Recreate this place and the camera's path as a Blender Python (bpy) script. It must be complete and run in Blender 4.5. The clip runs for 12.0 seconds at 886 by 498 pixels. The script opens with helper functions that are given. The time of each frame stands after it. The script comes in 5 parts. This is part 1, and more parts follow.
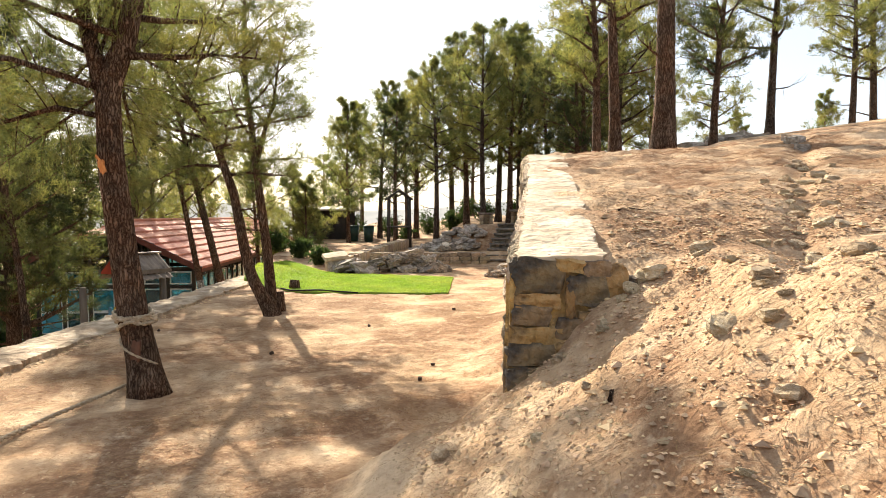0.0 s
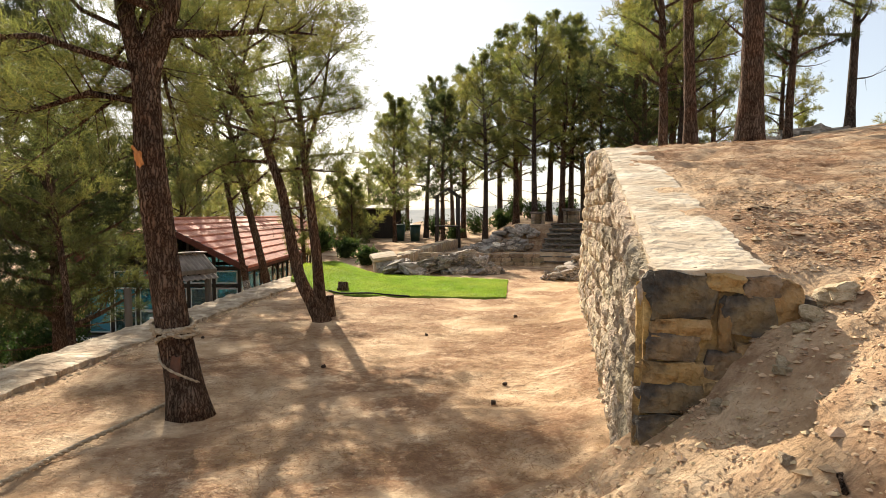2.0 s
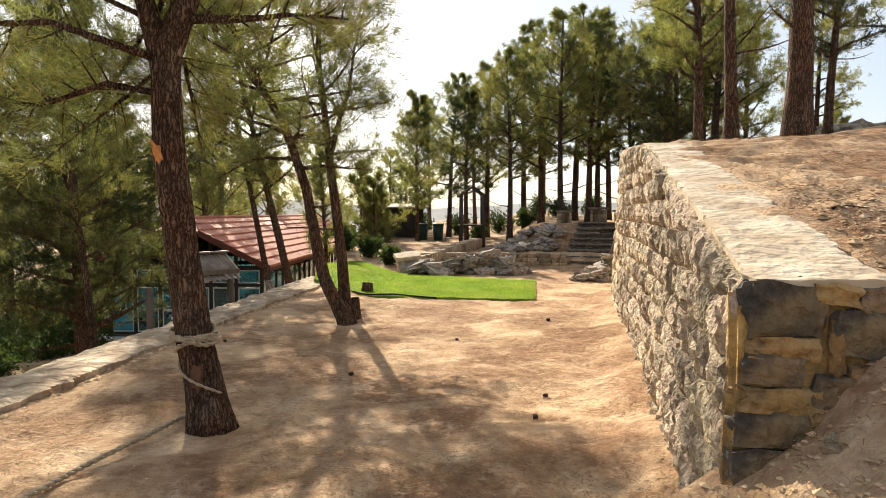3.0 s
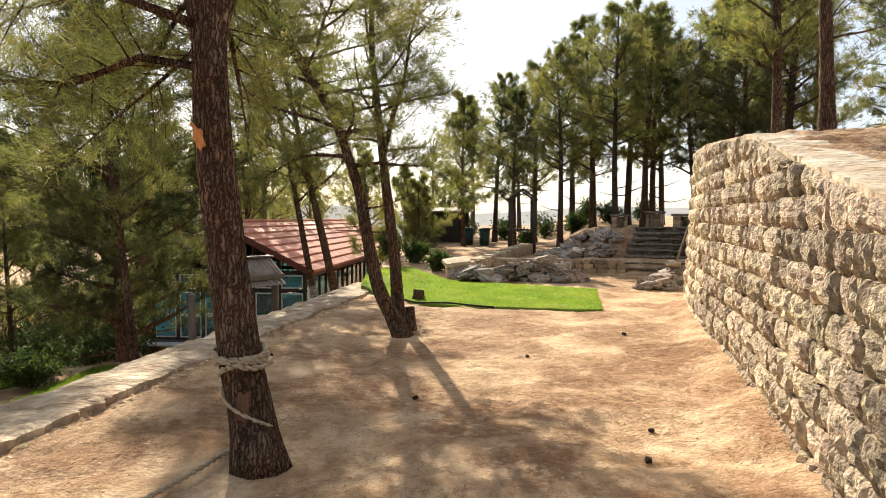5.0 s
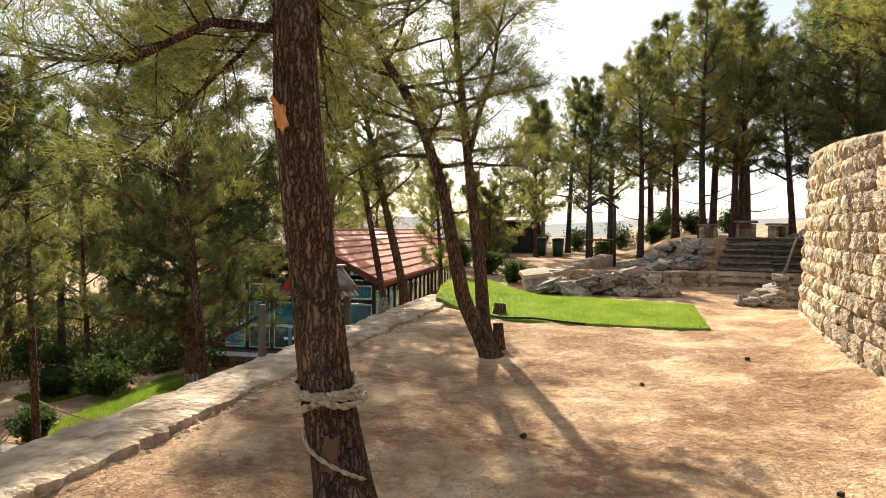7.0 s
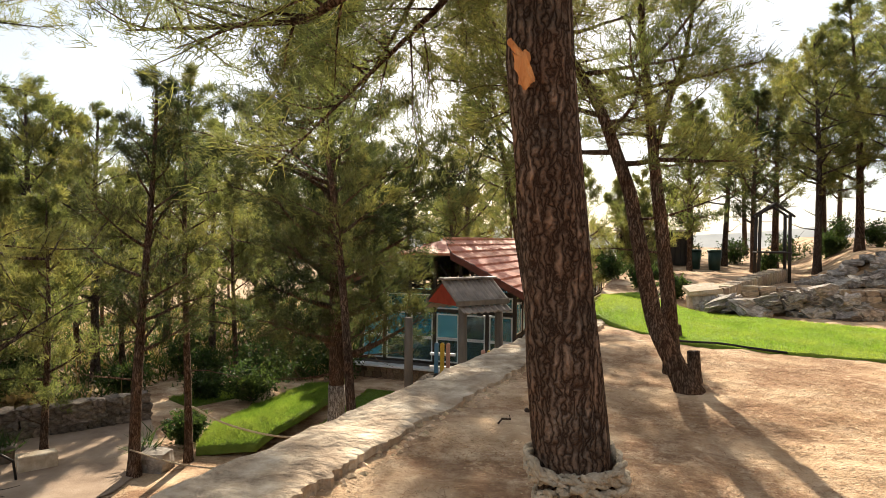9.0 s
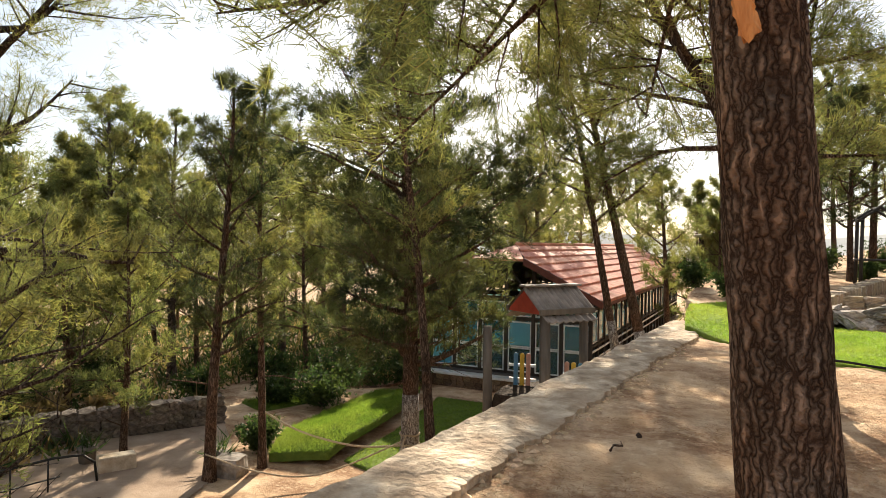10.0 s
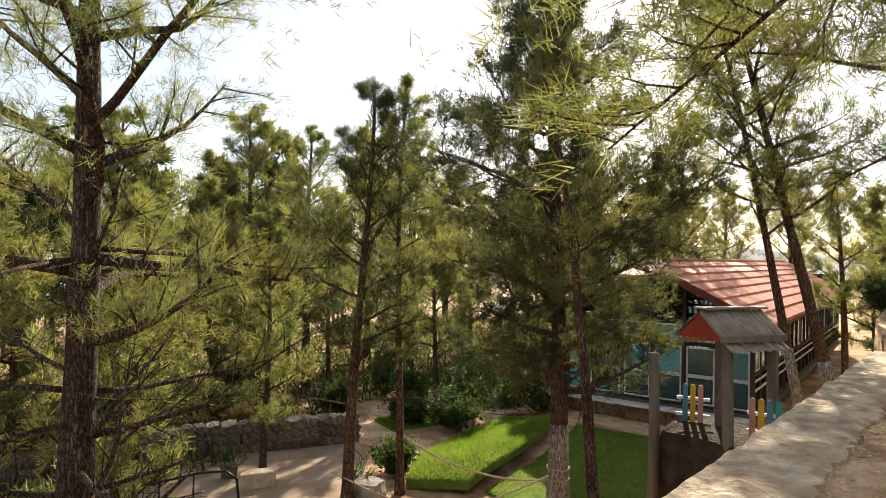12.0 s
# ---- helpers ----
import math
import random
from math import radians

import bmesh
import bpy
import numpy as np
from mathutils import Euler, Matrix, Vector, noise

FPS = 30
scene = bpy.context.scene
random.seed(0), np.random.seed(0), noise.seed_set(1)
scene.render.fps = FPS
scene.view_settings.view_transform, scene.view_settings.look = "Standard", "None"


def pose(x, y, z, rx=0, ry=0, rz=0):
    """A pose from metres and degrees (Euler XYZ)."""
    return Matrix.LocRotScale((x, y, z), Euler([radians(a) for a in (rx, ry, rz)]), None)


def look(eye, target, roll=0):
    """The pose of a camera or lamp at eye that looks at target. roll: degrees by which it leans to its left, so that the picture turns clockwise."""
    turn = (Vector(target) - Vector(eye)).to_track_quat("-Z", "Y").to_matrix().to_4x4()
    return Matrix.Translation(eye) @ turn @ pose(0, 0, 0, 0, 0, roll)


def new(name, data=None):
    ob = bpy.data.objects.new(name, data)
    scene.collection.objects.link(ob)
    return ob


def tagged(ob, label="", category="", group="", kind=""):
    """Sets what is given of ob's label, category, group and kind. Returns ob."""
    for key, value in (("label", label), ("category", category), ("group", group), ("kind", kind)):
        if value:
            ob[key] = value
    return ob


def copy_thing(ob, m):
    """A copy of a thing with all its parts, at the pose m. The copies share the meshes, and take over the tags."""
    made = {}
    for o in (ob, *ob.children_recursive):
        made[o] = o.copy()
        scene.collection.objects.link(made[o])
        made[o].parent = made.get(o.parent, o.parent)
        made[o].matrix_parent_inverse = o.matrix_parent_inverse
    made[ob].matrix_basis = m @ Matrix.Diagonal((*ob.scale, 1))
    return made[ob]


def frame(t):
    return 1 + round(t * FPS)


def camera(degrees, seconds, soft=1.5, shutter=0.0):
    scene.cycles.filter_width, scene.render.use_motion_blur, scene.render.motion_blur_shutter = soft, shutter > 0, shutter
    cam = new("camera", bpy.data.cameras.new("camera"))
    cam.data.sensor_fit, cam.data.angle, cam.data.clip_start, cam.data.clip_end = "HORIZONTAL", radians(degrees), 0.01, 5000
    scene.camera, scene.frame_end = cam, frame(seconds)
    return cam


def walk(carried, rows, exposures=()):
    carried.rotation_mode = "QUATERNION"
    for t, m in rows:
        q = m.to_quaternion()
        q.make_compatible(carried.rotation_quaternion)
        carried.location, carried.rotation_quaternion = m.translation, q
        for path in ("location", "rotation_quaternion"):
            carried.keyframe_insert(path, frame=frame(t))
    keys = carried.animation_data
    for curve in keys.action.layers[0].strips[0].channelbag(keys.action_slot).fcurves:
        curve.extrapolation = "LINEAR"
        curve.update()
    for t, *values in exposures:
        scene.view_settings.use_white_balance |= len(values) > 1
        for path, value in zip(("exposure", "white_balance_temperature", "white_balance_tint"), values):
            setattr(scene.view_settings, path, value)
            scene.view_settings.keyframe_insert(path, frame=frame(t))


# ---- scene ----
cam = camera(68.3, 12.0, soft=0.5)
METRES, EYE, TILT, LEAN, TURN = 6.5, 1.77, -3.0, 0.0, 0.0
ROWS = [
    (0.0, 0.0, 0.0, 0.0, 0.0, 0.0, -0.0),
    (0.5, -0.0107, 0.0285, 0.0029, 0.95, -0.15, -0.09),
    (1.0, -0.0204, 0.0688, 0.0057, 1.75, -0.21, -0.19),
    (1.5, -0.0344, 0.1023, 0.0113, 2.43, -0.1, -0.27),
    (2.0, -0.0532, 0.1372, 0.0081, 3.59, -0.11, -0.34),
    (2.5, -0.0681, 0.1684, 0.0113, 4.62, -0.27, -0.41),
    (4.5, -0.1354, 0.3088, 0.0101, 7.4, 0.11, -0.58),
    (5.0, -0.1564, 0.3412, 0.0109, 8.6, 0.2, -0.69),
    (5.5, -0.1739, 0.3754, 0.0091, 9.56, 0.42, -0.79),
    (6.0, -0.1964, 0.4134, 0.0113, 10.74, 0.63, -0.89),
    (6.5, -0.2193, 0.4448, 0.0097, 12.18, 0.92, -0.98),
    (8.5, -0.3379, 0.5785, 0.0104, 21.66, 1.43, -1.8),
    (9.0, -0.3813, 0.6086, 0.0107, 24.8, 1.65, -2.02),
    (9.5, -0.4191, 0.6297, 0.0134, 27.5, 1.71, -2.25),
    (10.0, -0.4617, 0.6576, 0.0111, 30.18, 1.9, -2.46),
    (10.5, -0.4985, 0.6852, 0.0102, 32.28, 2.07, -2.63),
    (11.0, -0.5409, 0.7041, 0.0104, 34.83, 2.26, -2.76),
    (11.5, -0.5786, 0.7183, 0.0103, 37.25, 2.59, -2.87),
    (12.0, -0.6183, 0.7313, 0.0133, 40.36, 2.72, -3.01),
]
walk(cam, [(t, pose(0, 0, EYE, TILT, LEAN, TURN) @ pose(METRES * x, METRES * y, METRES * z, 90 + pitch, roll, yaw)) for t, x, y, z, yaw, pitch, roll in ROWS],
     exposures=[(0.0, 1.42), (1.2, 1.08), (2.5, 1.04), (4.5, 1.1), (6.5, 1.14), (9.0, 1.2), (12.0, 1.3)])

# ---- world, sun, exposure ----
SUN_DIR = Vector((-0.34, 0.80, 0.49)).normalized()
world = bpy.data.worlds.new("sky")
scene.world = world
world.use_nodes = True
wn = world.node_tree
sky = wn.nodes.new("ShaderNodeTexSky")
sky.sky_type = "NISHITA"
sky.sun_disc = False
sky.sun_elevation = math.asin(SUN_DIR.z)
sky.sun_rotation = math.atan2(SUN_DIR.x, SUN_DIR.y)
sky.air_density, sky.dust_density = 1.0, 1.0
wn.nodes["Background"].inputs["Strength"].default_value = 0.066
haze = wn.nodes.new("ShaderNodeMixRGB")
haze.inputs["Fac"].default_value = 0.42
haze.inputs["Color2"].default_value = (8.0, 8.1, 8.3, 1)
wn.links.new(sky.outputs[0], haze.inputs["Color1"])
wn.links.new(haze.outputs[0], wn.nodes["Background"].inputs["Color"])
sun_data = bpy.data.lights.new("sun", "SUN")
sun_data.energy, sun_data.angle, sun_data.color = 5.0, radians(0.6), (1.0, 0.88, 0.70)
sun = new("sun", sun_data)
sun.matrix_world = look(SUN_DIR * 60, (0, 0, 0))

# ---- helpers for building ----


def part(name, bm, material, parent=None, label="", smooth=False):
    """One mesh object from a bmesh, under a thing or a part."""
    me = bpy.data.meshes.new(name)
    bm.to_mesh(me)
    bm.free()
    me.materials.append(material)
    if smooth:
        me.shade_smooth()
    ob = new(name, me)
    ob.parent = parent
    if label:
        ob["label"] = label
    return ob


def mesh_part(name, verts, faces, material, parent=None, label="", smooth=False):
    me = bpy.data.meshes.new(name)
    me.from_pydata([tuple(v) for v in verts], [], [tuple(f) for f in faces])
    me.materials.append(material)
    if smooth:
        me.shade_smooth()
    ob = new(name, me)
    ob.parent = parent
    if label:
        ob["label"] = label
    return ob


def box(bm, size, at=(0, 0, 0), rz=0.0, bevel=0.0, rx=0.0, ry=0.0):
    m = pose(*at, rx, ry, rz) @ Matrix.Diagonal((*size, 1))
    made = bmesh.ops.create_cube(bm, size=1.0, matrix=m)
    if bevel:
        edges = list({e for v in made["verts"] for e in v.link_edges})
        bmesh.ops.bevel(bm, geom=edges, offset=bevel, segments=1, affect="EDGES", profile=0.5)
    return made["verts"]


def tube_arrays(points, radii, sides=7, wob=0.0, rnd=random):
    """Vertices and faces of a tapering tube along points."""
    pts = [Vector(p) for p in points]
    verts, faces = [], []
    side = Vector((1, 0, 0))
    for i, p in enumerate(pts):
        d = (pts[min(i + 1, len(pts) - 1)] - pts[max(i - 1, 0)]).normalized()
        a = d.cross(side)
        if a.length < 0.1:
            a = d.cross(Vector((0, 1, 0)))
        a.normalize()
        b = d.cross(a)
        for k in range(sides):
            w = 2 * math.pi * k / sides
            r = radii[i] * (1 + (rnd.uniform(-wob, wob) if wob else 0))
            verts.append(p + (a * math.cos(w) + b * math.sin(w)) * r)
    for i in range(len(pts) - 1):
        for k in range(sides):
            k2 = (k + 1) % sides
            faces.append((i * sides + k, i * sides + k2, (i + 1) * sides + k2, (i + 1) * sides + k))
    faces.append(tuple(range(sides - 1, -1, -1)))
    faces.append(tuple((len(pts) - 1) * sides + k for k in range(sides)))
    return verts, faces


def tube(name, points, radii, material, parent=None, sides=7, label="", wob=0.0):
    if not isinstance(radii, (list, tuple)):
        radii = [radii] * len(points)
    v, f = tube_arrays(points, radii, sides, wob)
    return mesh_part(name, v, f, material, parent, label, smooth=True)


def empty(name, at=(0, 0, 0), rz=0.0):
    ob = new(name)
    ob.empty_display_size = 0.2
    ob.matrix_world = pose(*at, 0, 0, rz)
    return ob


def smooth(a, b, x):
    t = np.clip((x - a) / (b - a), 0, 1)
    return t * t * (3 - 2 * t)


# ---- materials ----


def material(name, colors, rough=0.8, scale=4.0, detail=6.0, bump=0.3, bump_scale=40.0, metal=0.0, dist=0.02, rand=0.0, spec=0.3, stretch=(1, 1, 1), island=False, big=None):
    """A procedural surface: colours mixed by noise at two scales, fine relief, variation from piece to piece."""
    m = bpy.data.materials.new(name)
    m.use_nodes = True
    nt = m.node_tree
    n, l = nt.nodes, nt.links
    p = n["Principled BSDF"]
    p.inputs["Roughness"].default_value = rough
    p.inputs["Metallic"].default_value = metal
    p.inputs["Specular IOR Level"].default_value = spec
    co = n.new("ShaderNodeTexCoord")
    mp = n.new("ShaderNodeMapping")
    mp.inputs["Scale"].default_value = stretch
    l.new(co.outputs["Object"], mp.inputs["Vector"])
    tex = n.new("ShaderNodeTexNoise")
    tex.inputs["Scale"].default_value, tex.inputs["Detail"].default_value, tex.inputs["Roughness"].default_value = scale, detail, 0.62
    l.new(mp.outputs[0], tex.inputs["Vector"])
    ramp = n.new("ShaderNodeValToRGB")
    els = ramp.color_ramp.elements
    for i, c in enumerate(colors):
        pos = 0.32 + 0.36 * i / max(1, len(colors) - 1)
        e = els[i] if i < 2 else els.new(pos)
        e.position, e.color = pos, (*c, 1)
    l.new(tex.outputs["Fac"], ramp.inputs["Fac"])
    col = ramp.outputs["Color"]
    if big:
        t2 = n.new("ShaderNodeTexNoise")
        t2.inputs["Scale"].default_value, t2.inputs["Detail"].default_value = big[0], 4
        l.new(co.outputs["Object"], t2.inputs["Vector"])
        r2 = n.new("ShaderNodeMapRange")
        r2.inputs["From Min"].default_value, r2.inputs["From Max"].default_value = 0.45, 0.62
        l.new(t2.outputs["Fac"], r2.inputs["Value"])
        mx = n.new("ShaderNodeMixRGB")
        mx.inputs["Color2"].default_value = (*big[1], 1)
        sc = n.new("ShaderNodeMath")
        sc.operation = "MULTIPLY"
        sc.inputs[1].default_value = big[2]
        l.new(r2.outputs[0], sc.inputs[0])
        l.new(sc.outputs[0], mx.inputs["Fac"])
        l.new(col, mx.inputs["Color1"])
        col = mx.outputs[0]
    if rand:
        src = n.new("ShaderNodeNewGeometry").outputs["Random Per Island"] if island else n.new("ShaderNodeObjectInfo").outputs["Random"]
        hsv = n.new("ShaderNodeHueSaturation")
        mr = n.new("ShaderNodeMapRange")
        mr.inputs["To Min"].default_value, mr.inputs["To Max"].default_value = 1 - rand, 1 + rand
        l.new(src, mr.inputs["Value"])
        l.new(mr.outputs[0], hsv.inputs["Value"])
        mh = n.new("ShaderNodeMapRange")
        mh.inputs["To Min"].default_value, mh.inputs["To Max"].default_value = 0.5 - rand * 0.035, 0.5 + rand * 0.035
        sh = n.new("ShaderNodeMath")
        sh.operation = "FRACT"
        mu = n.new("ShaderNodeMath")
        mu.operation = "MULTIPLY"
        mu.inputs[1].default_value = 7.31
        l.new(src, mu.inputs[0])
        l.new(mu.outputs[0], sh.inputs[0])
        l.new(sh.outputs[0], mh.inputs["Value"])
        l.new(mh.outputs[0], hsv.inputs["Hue"])
        l.new(col, hsv.inputs["Color"])
        col = hsv.outputs[0]
    l.new(col, p.inputs["Base Color"])
    if bump:
        bt = n.new("ShaderNodeTexNoise")
        bt.inputs["Scale"].default_value, bt.inputs["Detail"].default_value = bump_scale, 8
        l.new(mp.outputs[0], bt.inputs["Vector"])
        b = n.new("ShaderNodeBump")
        b.inputs["Strength"].default_value, b.inputs["Distance"].default_value = bump, dist
        l.new(bt.outputs["Fac"], b.inputs["Height"])
        l.new(b.outputs[0], p.inputs["Normal"])
    return m


def needle_material(name, dark, light, warm):
    m = material(name, [dark, light], 0.6, 1.2, 3, 0, 1, rand=0.4, island=True, spec=0.22, big=(0.7, warm, 0.5))
    nt = m.node_tree
    p = nt.nodes["Principled BSDF"]
    tr = nt.nodes.new("ShaderNodeBsdfTranslucent")
    mix = nt.nodes.new("ShaderNodeMixShader")
    mix.inputs["Fac"].default_value = 0.5
    src = p.inputs["Base Color"].links[0].from_socket
    br = nt.nodes.new("ShaderNodeMixRGB")
    br.blend_type = "MULTIPLY"
    br.inputs["Fac"].default_value = 1.0
    br.inputs["Color2"].default_value = (1.7, 1.75, 1.05, 1)
    nt.links.new(src, br.inputs["Color1"])
    nt.links.new(br.outputs[0], tr.inputs["Color"])
    nt.links.new(p.outputs[0], mix.inputs[1])
    nt.links.new(tr.outputs[0], mix.inputs[2])
    nt.links.new(mix.outputs[0], nt.nodes["Material Output"].inputs["Surface"])
    return m


def bark_material(name, dark, light, red):
    """Plated pine bark: long cells stretched up the trunk, dark furrows."""
    m = material(name, [dark, light], 0.95, 5.0, 6, 0, 1, spec=0.1, stretch=(1, 1, 0.35), big=(3.0, red, 0.6))
    nt = m.node_tree
    n, l = nt.nodes, nt.links
    p = n["Principled BSDF"]
    co = n.new("ShaderNodeTexCoord")
    wn_ = n.new("ShaderNodeTexNoise")
    wn_.inputs["Scale"].default_value, wn_.inputs["Detail"].default_value = 22, 6
    l.new(co.outputs["Object"], wn_.inputs["Vector"])
    ad = n.new("ShaderNodeVectorMath")
    ad.operation = "MULTIPLY_ADD"
    ad.inputs[1].default_value = (0.06, 0.06, 0.16)
    l.new(wn_.outputs["Color"], ad.inputs[0])
    l.new(co.outputs["Object"], ad.inputs[2])
    mp = n.new("ShaderNodeMapping")
    mp.inputs["Scale"].default_value = (38, 38, 5)
    l.new(ad.outputs[0], mp.inputs["Vector"])
    v = n.new("ShaderNodeTexVoronoi")
    v.feature = "DISTANCE_TO_EDGE"
    v.inputs["Scale"].default_value = 1.0
    l.new(mp.outputs[0], v.inputs["Vector"])
    r = n.new("ShaderNodeValToRGB")
    r.color_ramp.elements[0].position, r.color_ramp.elements[0].color = 0.0, (0.2, 0.16, 0.14, 1)
    r.color_ramp.elements[1].position, r.color_ramp.elements[1].color = 0.26, (1.1, 1.1, 1.1, 1)
    l.new(v.outputs["Distance"], r.inputs["Fac"])
    mx = n.new("ShaderNodeMixRGB")
    mx.blend_type = "MULTIPLY"
    mx.inputs["Fac"].default_value = 1.0
    src = p.inputs["Base Color"].links[0].from_socket
    l.new(src, mx.inputs["Color1"])
    l.new(r.outputs[0], mx.inputs["Color2"])
    l.new(mx.outputs[0], p.inputs["Base Color"])
    fn = n.new("ShaderNodeTexNoise")
    fn.inputs["Scale"].default_value, fn.inputs["Detail"].default_value = 60, 6
    l.new(co.outputs["Object"], fn.inputs["Vector"])
    s = n.new("ShaderNodeMath")
    s.operation = "MULTIPLY_ADD"
    s.inputs[1].default_value = 0.25
    l.new(fn.outputs["Fac"], s.inputs[0])
    cl = n.new("ShaderNodeMapRange")
    cl.inputs["From Max"].default_value = 0.35
    l.new(v.outputs["Distance"], cl.inputs["Value"])
    l.new(cl.outputs[0], s.inputs[2])
    b = n.new("ShaderNodeBump")
    b.inputs["Strength"].default_value, b.inputs["Distance"].default_value = 1.0, 0.035
    l.new(s.outputs[0], b.inputs["Height"])
    l.new(b.outputs[0], p.inputs["Normal"])
    return m


def ground_material():
    """Dry pale earth: trodden smooth, with drifts of brown needle litter, crumbs and shallow ruts."""
    m = material("earth", [(0.41, 0.265, 0.15), (0.57, 0.40, 0.25), (0.70, 0.535, 0.36)], 0.95, 1.7, 10, 0, 22, spec=0.1)
    nt = m.node_tree
    n, l = nt.nodes, nt.links
    p = n["Principled BSDF"]
    co = n.new("ShaderNodeTexCoord")

    def tex(scale, detail, rough_, distort=0.0):
        t = n.new("ShaderNodeTexNoise")
        t.inputs["Scale"].default_value, t.inputs["Detail"].default_value, t.inputs["Roughness"].default_value, t.inputs["Distortion"].default_value = scale, detail, rough_, distort
        l.new(co.outputs["Object"], t.inputs["Vector"])
        return t.outputs["Fac"]

    def band(src, a, b, out=1.0):
        r = n.new("ShaderNodeMapRange")
        r.inputs["From Min"].default_value, r.inputs["From Max"].default_value, r.inputs["To Max"].default_value = a, b, out
        l.new(src, r.inputs["Value"])
        return r.outputs[0]

    def mixed(fac, color, blend="MIX"):
        mx = n.new("ShaderNodeMixRGB")
        mx.blend_type = blend
        l.new(fac, mx.inputs["Fac"])
        l.new(p.inputs["Base Color"].links[0].from_socket, mx.inputs["Color1"])
        mx.inputs["Color2"].default_value = (*color, 1)
        l.new(mx.outputs[0], p.inputs["Base Color"])

    def times(a, b):
        q = n.new("ShaderNodeMath")
        q.operation = "MULTIPLY"
        l.new(a, q.inputs[0])
        l.new(b, q.inputs[1])
        return q.outputs[0]

    drift = band(tex(0.75, 7, 0.62, 0.5), 0.44, 0.58, 0.9)
    mixed(times(drift, band(tex(2.2, 10, 0.72, 0.8), 0.40, 0.56)), (0.33, 0.19, 0.105))
    mixed(times(drift, band(tex(13, 12, 0.78), 0.40, 0.56)), (0.23, 0.125, 0.07))
    mixed(band(tex(24, 12, 0.8), 0.52, 0.68, 0.75), (0.30, 0.19, 0.115))
    mixed(band(tex(5.5, 10, 0.7), 0.56, 0.68, 0.5), (0.76, 0.60, 0.41))
    vo = n.new("ShaderNodeTexVoronoi")
    vo.inputs["Scale"].default_value = 34
    l.new(co.outputs["Object"], vo.inputs["Vector"])
    fine = n.new("ShaderNodeMath")
    fine.operation = "MULTIPLY_ADD"
    fine.inputs[1].default_value = 0.16
    l.new(vo.outputs["Distance"], fine.inputs[0])
    l.new(tex(3.2, 14, 0.68, 1.2), fine.inputs[2])
    b = n.new("ShaderNodeBump")
    b.inputs["Strength"].default_value, b.inputs["Distance"].default_value = 1.0, 0.055
    l.new(fine.outputs[0], b.inputs["Height"])
    l.new(b.outputs[0], p.inputs["Normal"])
    return m


def glass_material(name, tint):
    m = bpy.data.materials.new(name)
    m.use_nodes = True
    p = m.node_tree.nodes["Principled BSDF"]
    p.inputs["Base Color"].default_value = (*tint, 1)
    p.inputs["Transmission Weight"].default_value = 0.65
    p.inputs["Roughness"].default_value = 0.06
    p.inputs["IOR"].default_value = 1.45
    return m


EARTH = ground_material()
BARK = bark_material("bark_brown", (0.10, 0.066, 0.044), (0.31, 0.215, 0.155), (0.27, 0.145, 0.085))
BARK_GREY = bark_material("bark_grey", (0.09, 0.07, 0.055), (0.24, 0.19, 0.15), (0.16, 0.10, 0.07))
LIME = bark_material("limewashed_bark", (0.40, 0.36, 0.31), (0.74, 0.70, 0.64), (0.55, 0.49, 0.41))
SPLINT = material("torn_wood", [(0.40, 0.13, 0.035), (0.68, 0.30, 0.10)], 0.8, 30, 4, 0.5, 60, stretch=(1, 1, 0.1))
NEEDLE = needle_material("pine_needles", (0.075, 0.09, 0.042), (0.18, 0.19, 0.075), (0.26, 0.21, 0.075))
NEEDLE_DARK = needle_material("pine_needles_dark", (0.022, 0.032, 0.02), (0.07, 0.082, 0.04), (0.14, 0.125, 0.05))
STONE = material("rough_limestone", [(0.17, 0.135, 0.10), (0.50, 0.40, 0.285), (0.80, 0.71, 0.58)], 0.9, 1.6, 14, 1.0, 9, rand=0.36, spec=0.2, dist=0.05, big=(1.3, (0.38, 0.25, 0.11), 0.55))
STONE_JOINED = material("rough_limestone_far", [(0.17, 0.135, 0.10), (0.50, 0.40, 0.285), (0.80, 0.71, 0.58)], 0.9, 9.0, 12, 1.0, 22, rand=0.34, spec=0.2, dist=0.03, island=True, big=(2.5, (0.47, 0.31, 0.10), 0.55))
MORTAR = material("sandy_mortar", [(0.42, 0.32, 0.19), (0.60, 0.49, 0.31)], 0.95, 6, 8, 0.8, 30, big=(2.0, (0.45, 0.27, 0.07), 0.5))
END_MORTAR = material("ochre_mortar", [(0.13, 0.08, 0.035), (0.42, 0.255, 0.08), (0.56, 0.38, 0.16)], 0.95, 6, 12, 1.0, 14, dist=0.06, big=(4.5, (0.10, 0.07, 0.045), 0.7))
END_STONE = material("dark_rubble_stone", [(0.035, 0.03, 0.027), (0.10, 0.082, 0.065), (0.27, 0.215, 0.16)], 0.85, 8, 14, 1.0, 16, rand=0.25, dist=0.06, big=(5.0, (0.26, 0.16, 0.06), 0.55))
END_TAN = material("tan_rubble_stone", [(0.10, 0.065, 0.035), (0.32, 0.21, 0.095), (0.52, 0.38, 0.22)], 0.9, 8, 14, 1.0, 16, rand=0.25, dist=0.06, big=(5.0, (0.36, 0.21, 0.06), 0.6))
CAP = material("cement_cap", [(0.36, 0.28, 0.19), (0.55, 0.455, 0.335), (0.68, 0.59, 0.46)], 0.92, 3.0, 12, 1.0, 14, dist=0.03, big=(1.9, (0.38, 0.27, 0.17), 0.6))
